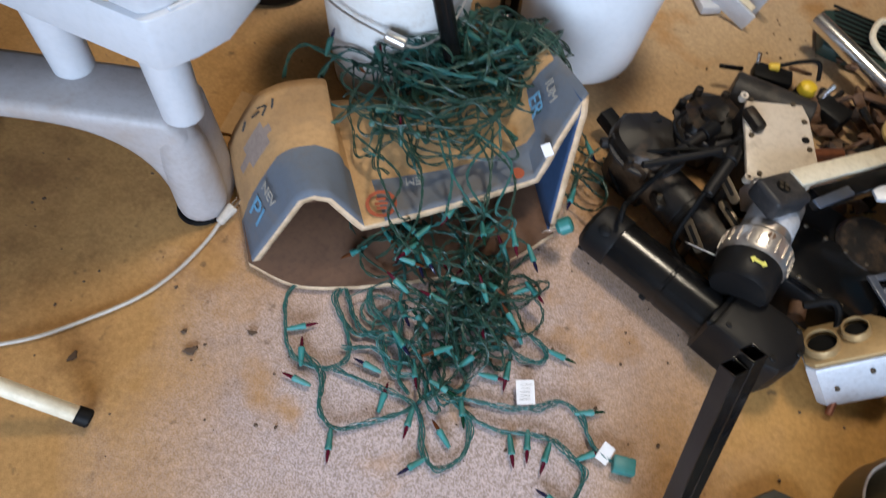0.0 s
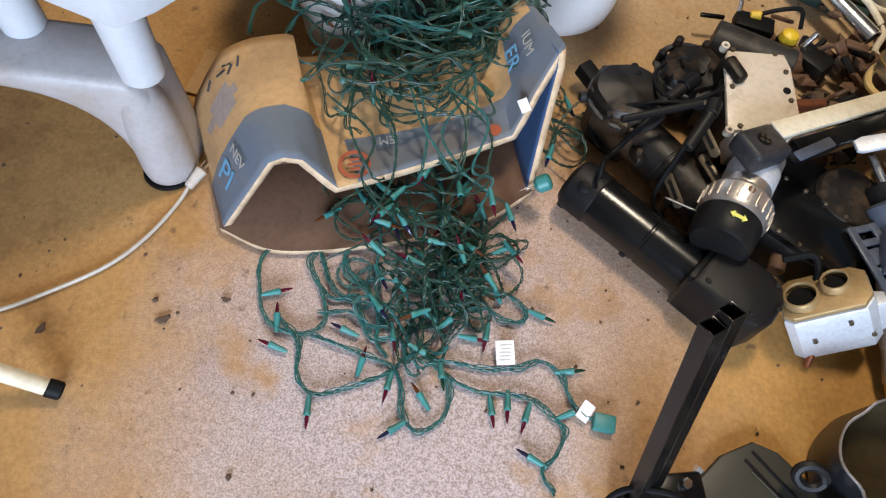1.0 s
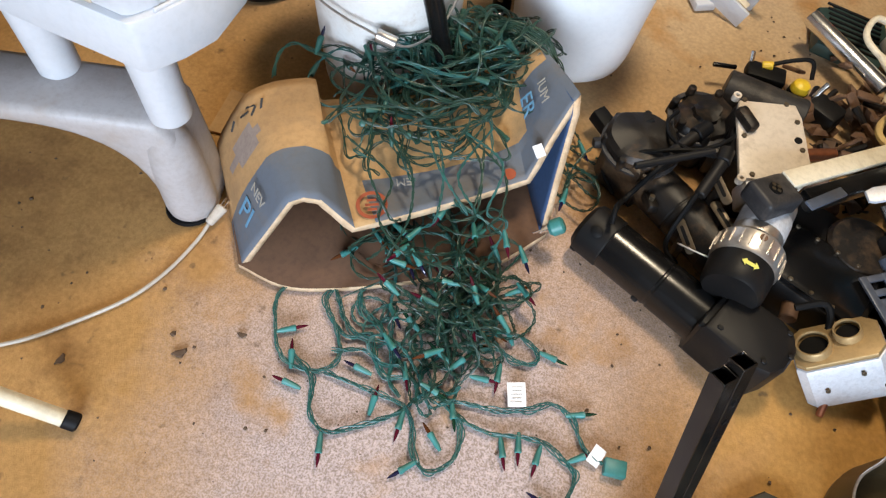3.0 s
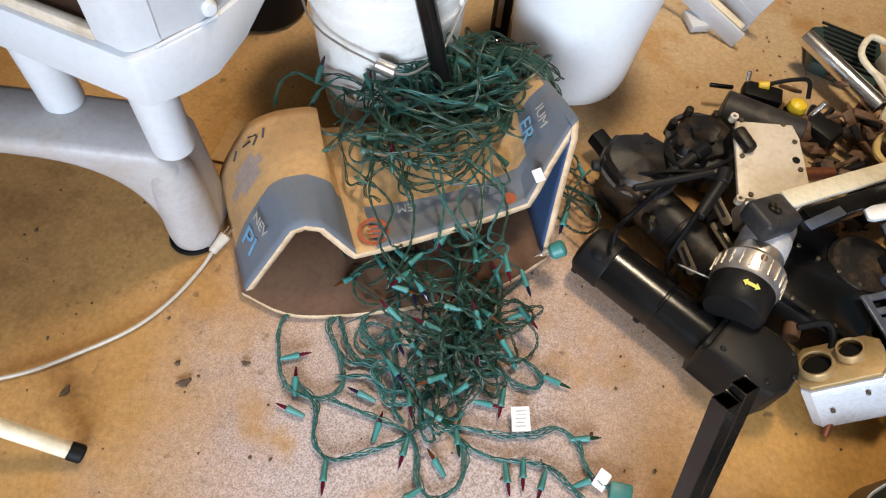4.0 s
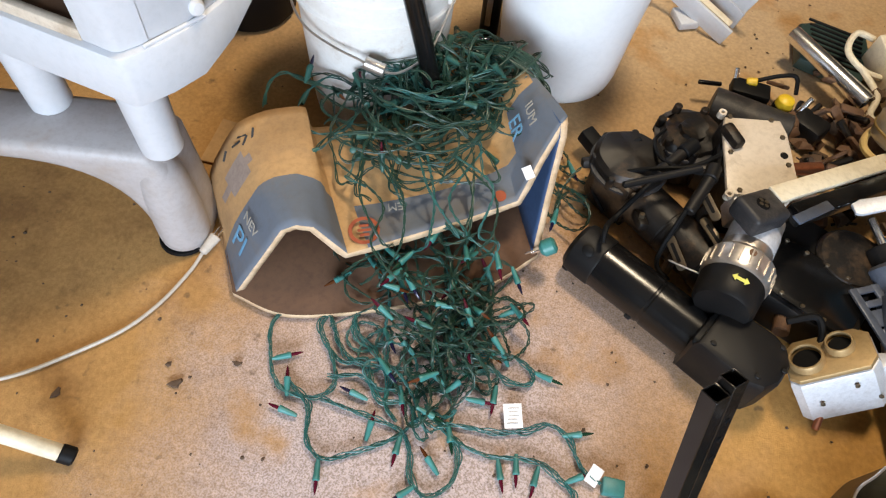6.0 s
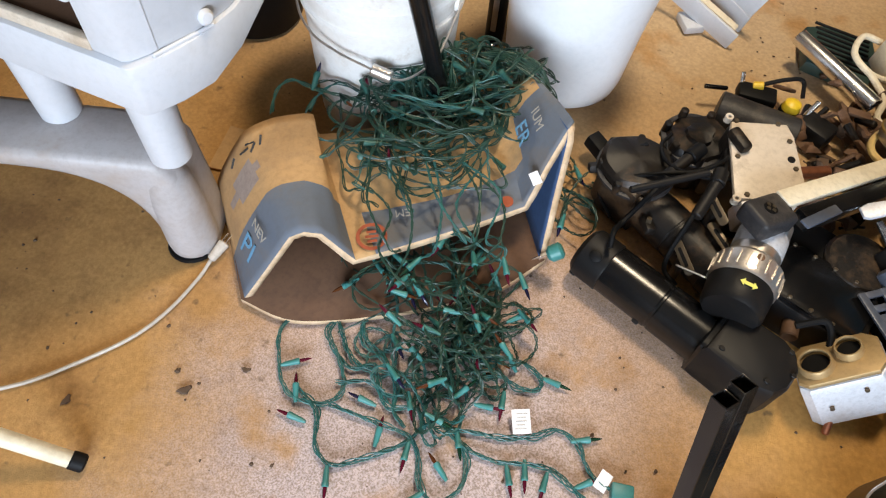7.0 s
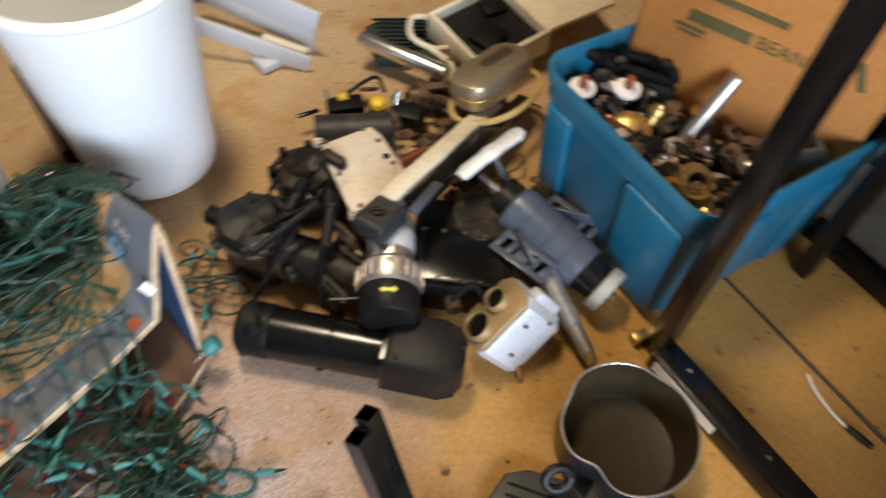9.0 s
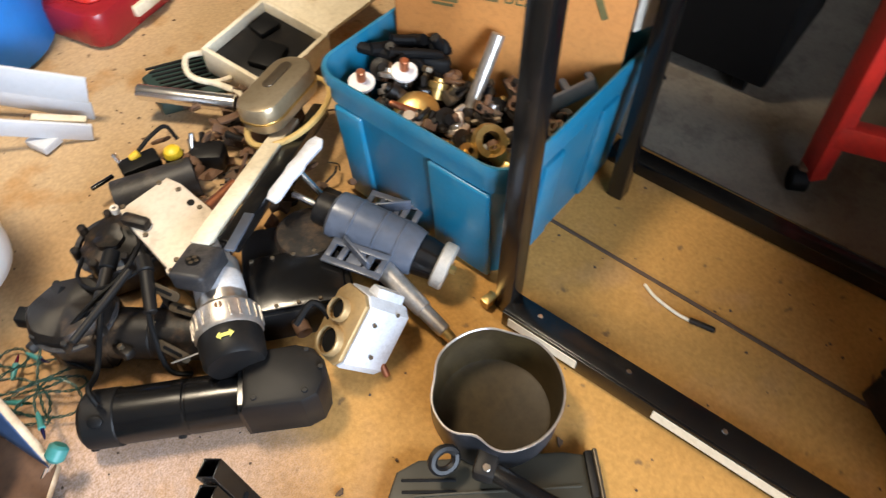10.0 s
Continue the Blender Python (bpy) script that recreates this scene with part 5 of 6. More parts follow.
# ---- black arm in front ----
def armrest_arm():
    t = thing("armrest_arm", pose(0, 0, 0), "black steel twin-tube arm with cable and bolted bracket", "arm")
    lo, hi = Vector((0.735, 0.885, 0.045)), Vector((0.676, 0.992, 0.392))
    d = (hi - lo).normalized()
    s = (Vector((0.64, 0.77, 0)) - d * d.dot(Vector((0.64, 0.77, 0)))).normalized()
    u = d.cross(s)
    base = Matrix(((s.x, u.x, d.x, 0), (s.y, u.y, d.y, 0), (s.z, u.z, d.z, 0), (0, 0, 0, 1)))
    n = (hi - lo).length
    for x, y in ((-0.0118, 0.0), (0.0118, 0.0)):
        bm = bmesh.new()
        w, th = 0.0108, 0.0018
        ring = [(-w, -w), (w, -w), (w, w), (-w, w)]
        inner = [(-w + th, -w + th), (w - th, -w + th), (w - th, w - th), (-w + th, w - th)]
        off = 0.010 if x > 0 else 0.0
        vo = [[bm.verts.new((a + x, b + y, z)) for a, b in ring] for z in (0, n + off)]
        vi = [[bm.verts.new((a + x, b + y, z)) for a, b in inner] for z in (n + off, n - 0.12)]
        for k in range(4):
            k2 = (k + 1) % 4
            bm.faces.new((vo[0][k], vo[0][k2], vo[1][k2], vo[1][k]))
            bm.faces.new((vo[1][k], vo[1][k2], vi[0][k2], vi[0][k]))
            bm.faces.new((vi[0][k], vi[0][k2], vi[1][k2], vi[1][k]))
        bm.faces.new(vi[1])
        bm.faces.new(vo[0][::-1])
        bm.transform(Matrix.Translation(lo) @ base)
        tb = part("square_tube", bm, BLACK, t)
        bv = tb.modifiers.new("edge", "BEVEL")
        bv.width, bv.segments = 0.0012, 2
    for k in range(3):
        bm = lathe([(0, 0), (0.004, 0), (0.004, 0.0008), (0, 0.0008)], 12, Matrix.Translation(lo) @ base @ pose(0.0118, -0.0109, n - 0.05 - 0.035 * k, 90, 0, 0))
        # flat black disc stands for the dark inside each hole
        part("hole", bm, RUBBER, t)
    part("bracket", box((0.085, 0.05, 0.06), (0.775, 0.90, 0.032), (0, 0, 25), 0.006), BLACK, t)
    part("bracket", box((0.05, 0.075, 0.04), (0.735, 0.852, 0.022), (0, 0, 25), 0.006), BLACK_DULL, t)
    for p, dr in (((0.783, 0.915, 0.06), (0.2, -0.2, 1)), ((0.80, 0.936, 0.05), (0.5, 0.8, 0.4)), ((0.715, 0.862, 0.045), (-0.5, -0.2, 1)), ((0.768, 0.872, 0.062), (0, -0.4, 1))):
        part("bolt", bolt(p, 0.008, 0.012, dr), CHROME, t, "bright hexagon bolt")
    part("motor_drum", rod((0.792, 0.886, 0.035), (0.865, 0.80, 0.033), 0.033, bevel=0.004), BLACK, t)
    m, n2 = along((0.792, 0.886, 0.035), (0.865, 0.80, 0.033))
    part("label_band", lathe([(0.0332, 0.02), (0.0337, 0.021), (0.0337, 0.075), (0.0332, 0.076)], 32, m), PAPER, t, "silver-white rating label")
    cable(t, [(0.70, 0.80, 0.01), (0.688, 0.845, 0.03), (0.705, 0.875, 0.06), (0.745, 0.885, 0.085), (0.785, 0.888, 0.07), (0.80, 0.87, 0.05)], 0.005)
    return t


armrest_arm()


def foot_plate():
    t = thing("foot_plate", pose(0.965, 0.885, 0.004, 0, 0, -29), "olive-grey moulded plastic plate with slots under a saucepan handle", "plate")
    out = [(-0.155, 0.03), (-0.135, 0.085), (-0.10, 0.102), (0.13, 0.102), (0.165, 0.095), (0.165, -0.16), (-0.155, -0.16)]
    part("panel", slab(out, 0.0, 0.016, 0.006), OLIVE, t)
    for k in range(2):
        # black bars laid on for the dark inside the slots
        part("slot", box((0.085, 0.005, 0.003), (-0.085, 0.068 - 0.018 * k, 0.0162), (0, 0, -3), 0.001), RUBBER, t)
    part("clip", box((0.020, 0.075, 0.026), (0.172, 0.062, 0.010), bevel=0.004), BLACK_DULL, t)
    part("clip_rod", rod((0.178, 0.10, 0.024), (0.178, -0.04, 0.024), 0.004), STEEL_DULL, t)
    part("ridge", box((0.26, 0.004, 0.004), (0.02, 0.045, 0.0165), bevel=0.001), OLIVE, t)
    return t


foot_plate()


# ---- saucepan ----
def saucepan():
    t = thing("saucepan", pose(1.078, 1.030, 0.0, 0, 0, 0), "dark dented saucepan with pouring lips and black handle", "saucepan")

    def lips(a, r, z):
        if z < 0.05:
            return r, z
        w = 0.0
        for c, k in ((radians(214), 1.5), (radians(140), 0.7), (radians(40), 0.6)):
            dd = (a - c + math.pi) % (2 * math.pi) - math.pi
            w += k * math.exp(-(dd / 0.28) ** 2)
        f = (z - 0.05) / 0.055
        return r - 0.0125 * w * f , z + 0.003 * w * f

    part("pan", lathe([(0, 0), (0.092, 0), (0.100, 0.006), (0.1045, 0.03), (0.1065, 0.098)], 72, wave=lips), POT_OUT, t)
    part("lining", lathe([(0.1065, 0.098), (0.1035, 0.0985), (0.101, 0.032), (0.094, 0.010), (0.086, 0.006), (0, 0.006)], 72, wave=lips), POT_IN, t, "dull stained metal inside")
    part("rim", lathe([(0.1040, 0.0970), (0.1070, 0.0970), (0.1078, 0.099), (0.1070, 0.1006), (0.1050, 0.1006), (0.1040, 0.0992), (0.1040, 0.0970)], 72, wave=lips), SILVER, t, "bare bright metal rim")
    part("handle_bracket", box((0.05, 0.035, 0.035), (-0.075, -0.083, 0.062), (0, 0, 40), 0.008), BLACK_DULL, t)
    ring = [Vector((-0.126 + 0.02 * math.cos(a), -0.045 + 0.012 * math.sin(a), 0.068 + 0.012 * math.sin(a))) for a in [2 * math.pi * k / 18 for k in range(19)]]
    part("hanging_loop", tube(ring, 0.0075, 8), BLACK_DULL, t)
    hb = box((0.165, 0.028, 0.020), (0, 0, 0), bevel=0.008, seg=3)
    hb.transform(pose(-0.040, -0.160, 0.060, 0, 4, -62))
    part("handle", hb, BLACK, t, "black plastic handle")
    part("rivet", bolt((-0.082, -0.092, 0.079), 0.007, 0.003), CHROME, t)
    return t


saucepan()


# ---- blue tote and what it holds ----
TOTE_POSE = pose(1.384, 1.494, 0.0, 0, 0, 18)


def tote():
    t = thing("storage_tote", TOTE_POSE, "blue plastic storage tote full of scrap metal parts", "tote")
    W, D, Hh = 0.50, 0.43, 0.325
    rings = []
    bm = bmesh.new()

    def ring(w, d, z, r=0.05, flute=0.0):
        pts = round_rect(w, d, r, 6)
        out = []
        for x, y in pts:
            out.append(bm.verts.new((x, y, z)))
        return out

    levels = [(0.86, 0.0), (0.875, 0.006), (0.955, 0.255), (0.958, 0.258), (0.975, 0.262), (0.978, 0.295), (1.0, 0.300), (1.005, 0.320), (0.995, 0.326), (0.975, 0.324), (0.952, 0.30), (0.93, 0.255), (0.86, 0.02)]
    rings = [ring(W * k, D * k, z) for k, z in levels]
    for p, q in zip(rings, rings[1:]):
        for k in range(len(p)):
            bm.faces.new((p[k], p[(k + 1) % len(p)], q[(k + 1) % len(q)], q[k]))
    bm.faces.new(rings[0][::-1])
    bm.faces.new(rings[-1])
    part("body", bm, TOTE, t)
    # raised flutes on the walls
    for y, w in ((-0.112, 0.13), (0.140, 0.065)):
        b = box((0.012, w, 0.245), (0, 0, 0), bevel=0.006, seg=3)
        b.transform(pose(-W / 2 * 0.925 - 0.001, y, 0.135, 0, 5.0 - 9.6, 0))
        part("flute", b, TOTE, t)
    for x in (-0.10, 0.08):
        b = box((0.06, 0.012, 0.235), (0, 0, 0), bevel=0.005)
        b.transform(pose(x, -D / 2 * 0.925 - 0.001, 0.135, -3.8 + 7.6, 0, 0))
        part("flute", b, TOTE, t)
    return t


tote()


def scrap():
    """The heap of small metal parts in the tote."""
    rng = random.Random(11)
    at = TOTE_POSE

    def place(x, y, z):
        return at @ Vector((x, y, z))

    bm = bmesh.new()
    nx, ny = 34, 28
    vs = [[bm.verts.new((-0.22 + 0.44 * i / nx, -0.17 + 0.34 * j / ny, 0.155 + 0.035 * noise.noise(Vector((i * 0.35, j * 0.35, 2))) + 0.02 * noise.noise(Vector((i * 0.9, j * 0.9, 5))) + 0.05 * (j / ny))) for j in range(ny + 1)] for i in range(nx + 1)]
    for i in range(nx):
        for j in range(ny):
            bm.faces.new((vs[i][j], vs[i + 1][j], vs[i + 1][j + 1], vs[i][j + 1]))
    ret = bmesh.ops.extrude_face_region(bm, geom=bm.faces[:])
    for v in [g for g in ret["geom"] if isinstance(g, bmesh.types.BMVert)]:
        v.co.z = 0.022
    bm.transform(at)
    base = part("scrap_heap", bm, GREASY)
    tagged(base, "oily heap of small scrap metal parts in a tote", "scrap", kind="stuff")
    mats = [RUST, GREASY, BRASS, STEEL_DULL, BLACK_DULL, RUST, BLACK, GREASY, SILVER]
    for k in range(190):
        x, y = rng.uniform(-0.20, 0.19), rng.uniform(-0.17, 0.16)
        if (place(x, y, 0) - Vector((1.415, 1.50, 0))).dot(Vector((0.766, 0.643, 0))) > -0.035:
            continue
        z = 0.20 + 0.03 * rng.random() + 0.05 * (y + 0.15) / 0.3
        kind_ = k % 4
        ob = thing("metal_fitting", pose(*place(x, y, z), rng.uniform(-50, 50), rng.uniform(-50, 50), rng.uniform(0, 360)), "oily metal fitting among scrap in a tote", "metal part", "scrap fittings")
        mt = rng.choice(mats)
        if kind_ == 0:
            part("sleeve", lathe([(0.006, -0.018), (0.014, -0.018), (0.014, 0.0), (0.018, 0.001), (0.018, 0.012), (0.010, 0.013), (0.010, 0.02), (0.006, 0.02), (0.006, -0.018)], 14), mt, ob)
        elif kind_ == 1:
            part("block", box((0.035, 0.024, 0.018), bevel=0.004), mt, ob)
            part("stud", rod((0, 0, 0.008), (0.004, 0, 0.028), 0.006, seg=8), rng.choice(mats), ob)
        elif kind_ == 2:
            part("disc", lathe([(0, 0), (0.022, 0), (0.024, 0.003), (0.024, 0.008), (0.012, 0.011), (0.010, 0.018), (0, 0.018)], 18), mt, ob)
        else:
            part("shank", rod((-0.03, 0, 0), (0.03, 0, 0.004), 0.006, seg=8), mt, ob)
            part("head", rod((0.026, 0, 0.003), (0.038, 0, 0.005), 0.011, seg=6), mt, ob)
    # pieces that stand out
    for x, y, z in ((-0.188, 0.155, 0.274), (-0.128, 0.105, 0.286)):
        v = thing("spark_plug_fitting", pose(*place(x, y, z), 8, -6, 20), "white ceramic disc with a copper stud on scrap", "fitting", "ceramic fittings")
        part("disc", lathe([(0, 0), (0.020, 0), (0.024, 0.003), (0.024, 0.009), (0.012, 0.013), (0, 0.013)], 24), PAPER, v)
        part("stud", rod((0, 0, 0.012), (0, 0, 0.036), 0.0085), COPPER, v, "copper stud")
        part("stem", rod((0, 0, -0.04), (0, 0, 0.001), 0.016), GREASY, v)
    v = thing("brass_regulator", pose(*place(-0.165, 0.045, 0.250), 24, -20, 0), "round brass gas regulator with a stem", "regulator")
    part("body", lathe([(0, -0.02), (0.034, -0.018), (0.042, -0.006), (0.042, 0.004), (0.032, 0.015), (0.02, 0.018), (0, 0.02)], 30), BRASS, v)
    part("stem", rod((0.0, 0.0, 0.016), (-0.03, 0.03, 0.05), 0.006), COPPER, v)
    v = thing("grey_pipe", pose(0, 0, 0), "grey metal pipe end standing in scrap", "pipe")
    part("tube", rod(place(-0.085, -0.005, 0.21), place(0.008, -0.002, 0.345), 0.013), SILVER, v)
    part("collar", rod(place(-0.095, -0.012, 0.20), place(-0.074, -0.004, 0.232), 0.021), GREASY, v)
    v = thing("grey_plastic_clamp", pose(*place(0.058, -0.125, 0.255), -24, 20, 62), "blue-grey plastic clamp with oval slots", "clamp")
    for x in (-0.038, 0.038):
        part("side", box((0.016, 0.10, 0.03), (x, 0, 0), bevel=0.007), SLATE, v)
    for y in (-0.045, 0.0, 0.045):
        part("bridge", box((0.07, 0.014, 0.028), (0, y, 0), bevel=0.006), SLATE, v)
    v = thing("brass_yoke", pose(*place(-0.135, -0.095, 0.245), 40, -20, 20), "dirty brass yoke fitting in scrap", "fitting")
    part("yoke", lathe([(0.018, -0.012), (0.030, -0.012), (0.034, 0.0), (0.030, 0.012), (0.018, 0.012), (0.018, -0.012)], 22), BRASS, v)
    part("arm", box((0.018, 0.07, 0.016), (0.0, -0.05, 0), bevel=0.004), BRASS, v)
    for k, (x, y) in enumerate(((-0.07, 0.155), (-0.02, 0.16), (-0.10, 0.13), (-0.05, 0.10), (0.0, 0.11), (-0.09, 0.165))):
        v = thing("black_lump", pose(*place(x, y, 0.265 + 0.006 * (k % 3)), 15 * k - 30, 20 - 11 * k, 50 * k), "black rubber-coated fitting in scrap", "fitting", "black fittings")
        part("body", box((0.06, 0.036, 0.034), bevel=0.010, seg=3), RUBBER, v)
        part("neck", rod((0.02, 0, 0), (0.045, 0.006, 0.02), 0.013, 0.010), BLACK_DULL, v)
    for k in range(12):
        p = place(rng.uniform(-0.10, 0.04), rng.uniform(0.11, 0.17), 0.25)
        v = thing("black_hose_end", pose(0, 0, 0), "short black rubber hose end in scrap", "hose", "hose ends")
        part("hose", tube(smooth_path([p, p + Vector((rng.uniform(-0.05, 0.05), rng.uniform(-0.03, 0.05), 0.03)), p + Vector((rng.uniform(-0.07, 0.07), rng.uniform(-0.02, 0.06), rng.uniform(0.03, 0.08)))], 6), rng.uniform(0.006, 0.012), 10), RUBBER, v)


scrap()


def tall_carton():
    """The printed carton standing in the tote."""
    t = thing("tall_carton", pose(1.461, 1.539, 0.02, 0, 0, -50), "orange-brown printed cardboard carton standing in a tote", "carton")
    part("front", box((0.42, 0.006, 0.60), (0, -0.06, 0.42), bevel=0.001), ORANGE_KRAFT, t)
    part("open_flap", box((0.085, 0.006, 0.34), (0.213 + 0.030, -0.028, 0.53), (0, 0, 46), 0.001), PALE_BOARD, t, "bare grey-white carton flap standing open")
    part("side", box((0.006, 0.10, 0.58), (0.205, 0.014, 0.43), bevel=0.001), ORANGE_KRAFT, t)
    part("side", box((0.006, 0.12, 0.60), (-0.213, 0.006, 0.42), bevel=0.001), ORANGE_KRAFT, t)
    part("back", box((0.42, 0.006, 0.60), (0, 0.07, 0.42), bevel=0.001), ORANGE_KRAFT, t)
    letters("BEANS", 0.034, pose(0.04, -0.064, 0.375, 90, 0, 0), GREEN_PRINT, t)
    part("print_bar", box((0.11, 0.001, 0.022), (-0.075, -0.064, 0.385), bevel=0), GREEN_PRINT, t)
    part("print_bar", box((0.055, 0.001, 0.007), (-0.12, -0.064, 0.362), bevel=0), GREEN_PRINT, t)
    part("print_bar", box((0.04, 0.001, 0.005), (-0.12, -0.064, 0.352), bevel=0), GREEN_PRINT, t)
    part("print_bar", box((0.012, 0.001, 0.05), (0.155, -0.064, 0.40), (0, -25, 0), 0), GREEN_PRINT, t)
    part("print_bar", box((0.15, 0.001, 0.012), (-0.05, -0.064, 0.43), bevel=0), GREEN_PRINT, t)
    return t


ORANGE_KRAFT = mat("orange_brown_board", (0.56, 0.235, 0.058), 0.8, second=(0.46, 0.185, 0.045), scale=4, bump=0.1)
PALE_BOARD = mat("pale_board", (0.55, 0.52, 0.45), 0.85, second=(0.46, 0.43, 0.36), scale=5, bump=0.1)
tall_carton()


# ---- black steel frame ----
def steel_frame():
    t = thing("steel_frame", pose(0, 0, 0), "black angle-iron stand with worn paint and white tape strips", "stand")
    part("post", box((0.036, 0.036, 0.90), (1.222, 1.190, 0.452), (0, 0, 17), 0.003), BLACK, t)
    part("post", box((0.034, 0.034, 0.90), (1.578, 1.292, 0.452), (0, 0, 17), 0.003), BLACK, t)
    d = Vector((0.335, -0.942, 0)).normalized()
    a = Vector((1.190, 1.164, 0.0))
    yaw = math.degrees(math.atan2(d.y, d.x))
    c = a + d * 0.5
    part("rail", box((1.0, 0.005, 0.042), (c.x, c.y, 0.024), (0, 0, yaw), 0.001), BLACK, t, "black angle-iron rail")
    c2 = c + Vector((-d.y, d.x, 0)) * 0.024
    part("rail_flange", box((1.0, 0.046, 0.005), (c2.x, c2.y, 0.0455), (0, 0, yaw), 0.001), BLACK, t)
    for k, s in enumerate((0.06, 0.235, 0.405, 0.62)):
        p = a + d * s + Vector((-d.y, d.x, 0)) * 0.028
        part("screw", bolt((p.x, p.y, 0.0475), 0.005, 0.003), CHROME, t)
    for s, n in ((0.085, 0.14), (0.43, 0.26)):
        p = a + d * s + Vector((d.y, -d.x, 0)) * 0.004
        part("tape_strip", box((n, 0.0012, 0.024), (p.x, p.y, 0.026), (0, 0, yaw), 0), BEIGE, t, "off-white tape strip")
    a2 = Vector((1.642, 1.385, 0))
    d2 = Vector((0.33, -0.944, 0)).normalized()
    c = a2 + d2 * 0.55
    yaw2 = math.degrees(math.atan2(d2.y, d2.x))
    part("rail", box((1.1, 0.042, 0.036), (c.x, c.y, 0.020), (0, 0, yaw2), 0.003), BLACK, t, "black steel rail")
    part("rail", box((0.40, 0.034, 0.034), (1.40, 1.241, 0.88), (0, 0, 16), 0.003), BLACK, t)
    # unseen top, post and end panel, added to shade the floor below
    part("shade_top", box((1.5, 1.3, 0.03), (1.95, 0.93, 0.915), (0, 0, 17), 0.003), WOOD, t)
    part("post", box((0.034, 0.034, 0.90), (1.50, 0.28, 0.452), (0, 0, 17), 0.003), BLACK, t)
    part("shade_panel", box((1.30, 0.016, 0.56), (1.93, 0.39, 0.285), (0, 0, 17), 0.002), WOOD, t)
    part("foot_tab", box((0.03, 0.02, 0.02), (1.195, 1.212, 0.012), (0, 0, 10), 0.003), BRASS, t, "brass-coloured foot clip")
    return t


steel_frame()
wi = thing("wire_offcut", pose(0, 0, 0), "short cream wire with a dark splice on the carpet", "wire")
part("wire", tube(smooth_path([(1.466, 1.085, 0.005), (1.463, 1.055, 0.005), (1.470, 1.01, 0.005), (1.481, 0.98, 0.005)], 8), 0.0032, 8), BEIGE, wi)
part("splice", rod((1.480, 0.984, 0.006), (1.503, 0.942, 0.006), 0.0055), GREASY, wi, "dark brown splice")

bx = thing("dark_box", pose(1.668, 0.635, 0.0, 0, 0, -22), "low dark brown box on the floor under the stand", "box")
part("body", box((0.15, 0.13, 0.075), (0, 0, 0.0375), bevel=0.005), GREASY, bx)
part("lid", box((0.156, 0.136, 0.014), (0, 0, 0.081), bevel=0.004), BLACK_DULL, bx)

# a seam that crosses the carpet, and the strip of matting beyond it
sm = structure("carpet_seam", slab([(1.405, 1.335), (1.411, 1.337), (1.62, 0.70), (1.83, 0.1), (1.823, 0.1), (1.612, 0.70)], -0.001, 0.0022, 0), DUST, "dark frayed seam in the carpet", "seam")
mt_ = structure("floor_mat", slab([(1.70, 1.42), (1.90, 0.82), (2.15, 0.1), (3.6, 0.1), (3.6, 3.0), (1.75, 3.0)], -0.001, 0.004, 0.001), mat("grey_concrete", (0.18, 0.155, 0.12), 0.85, second=(0.12, 0.10, 0.078), scale=5, grain=120, bump=0.4, dirt=(0.08, 0.065, 0.05), dirt_amount=0.7, dirt_scale=7), "grey-brown stained bare floor", "floor")


# ---- far things ----
def red_stand():
    t = thing("red_stand", pose(0, 0, 0), "red painted steel stand leg on a small caster", "stand")
    a, b = Vector((1.925, 1.095, 0.04)), Vector((1.905, 1.115, 0.62))
    m, n = along(a, b)
    bm = box((0.05, 0.038, n), (0, 0, n / 2), bevel=0.004)
    bm.transform(m @ pose(0, 0, 0, 0, 0, 20))
    part("leg", bm, RED, t)
    bm = box((0.40, 0.035, 0.055), (2.03, 0.93, 0.16), (0, 0, -55), 0.004)
    part("cross_bar", bm, RED, t)
    part("caster", rod((1.89, 1.118, 0.026), (1.915, 1.093, 0.026), 0.026), RUBBER, t, "black caster wheel")
    part("fork", box((0.03, 0.03, 0.03), (1.915, 1.105, 0.045), (0, 0, 30), 0.004), RUST, t)
    part("leg", box((0.045, 0.035, 0.42), (2.45, 0.96, 0.21), bevel=0.004), RED, t)
    return t


red_stand()


def dark_cabinet():
    t = thing("tool_chest", pose(2.03, 1.75, 0, 0, 0, -70), "matt black steel chest in deep shade", "chest")
    part("body", box((0.58, 0.4, 0.64), (0.11, 0.05, 0.37), bevel=0.01), RUBBER, t)
    part("worktop", box((0.64, 0.44, 0.03), (0.12, 0.04, 0.705), bevel=0.006), PALE_BOARD, t)
    for x in (-0.12, 0.34):
        for y in (-0.1, 0.2):
            part("caster", rod((x - 0.015, y, 0.035), (x + 0.015, y, 0.035), 0.035), RUBBER, t)
            part("fork", box((0.02, 0.03, 0.04), (x, y, 0.055), bevel=0.004), STEEL_DULL, t)
    return t


dark_cabinet()
cd = thing("coiled_cable", pose(1.72, 1.56, 0.0), "loose black cables lying on bare floor", "cable")
for k in range(4):
    cable(cd, [(-0.10, -0.02 + 0.02 * k, 0.006), (0.0, 0.03 * k - 0.03, 0.008 + 0.006 * k), (0.1, 0.01 * k, 0.006), (0.2, -0.05 + 0.02 * k, 0.006)], 0.005)


def blue_drum():
    t = thing("blue_container", pose(0.53, 2.55, 0), "bright blue plastic container standing on the carpet", "container")
    part("body", lathe([(0, 0), (0.19, 0), (0.20, 0.01), (0.22, 0.30), (0.235, 0.31), (0.235, 0.34), (0.22, 0.345), (0.21, 0.33), (0.19, 0.02), (0, 0.02)], 40), BLUE, t)
    return t


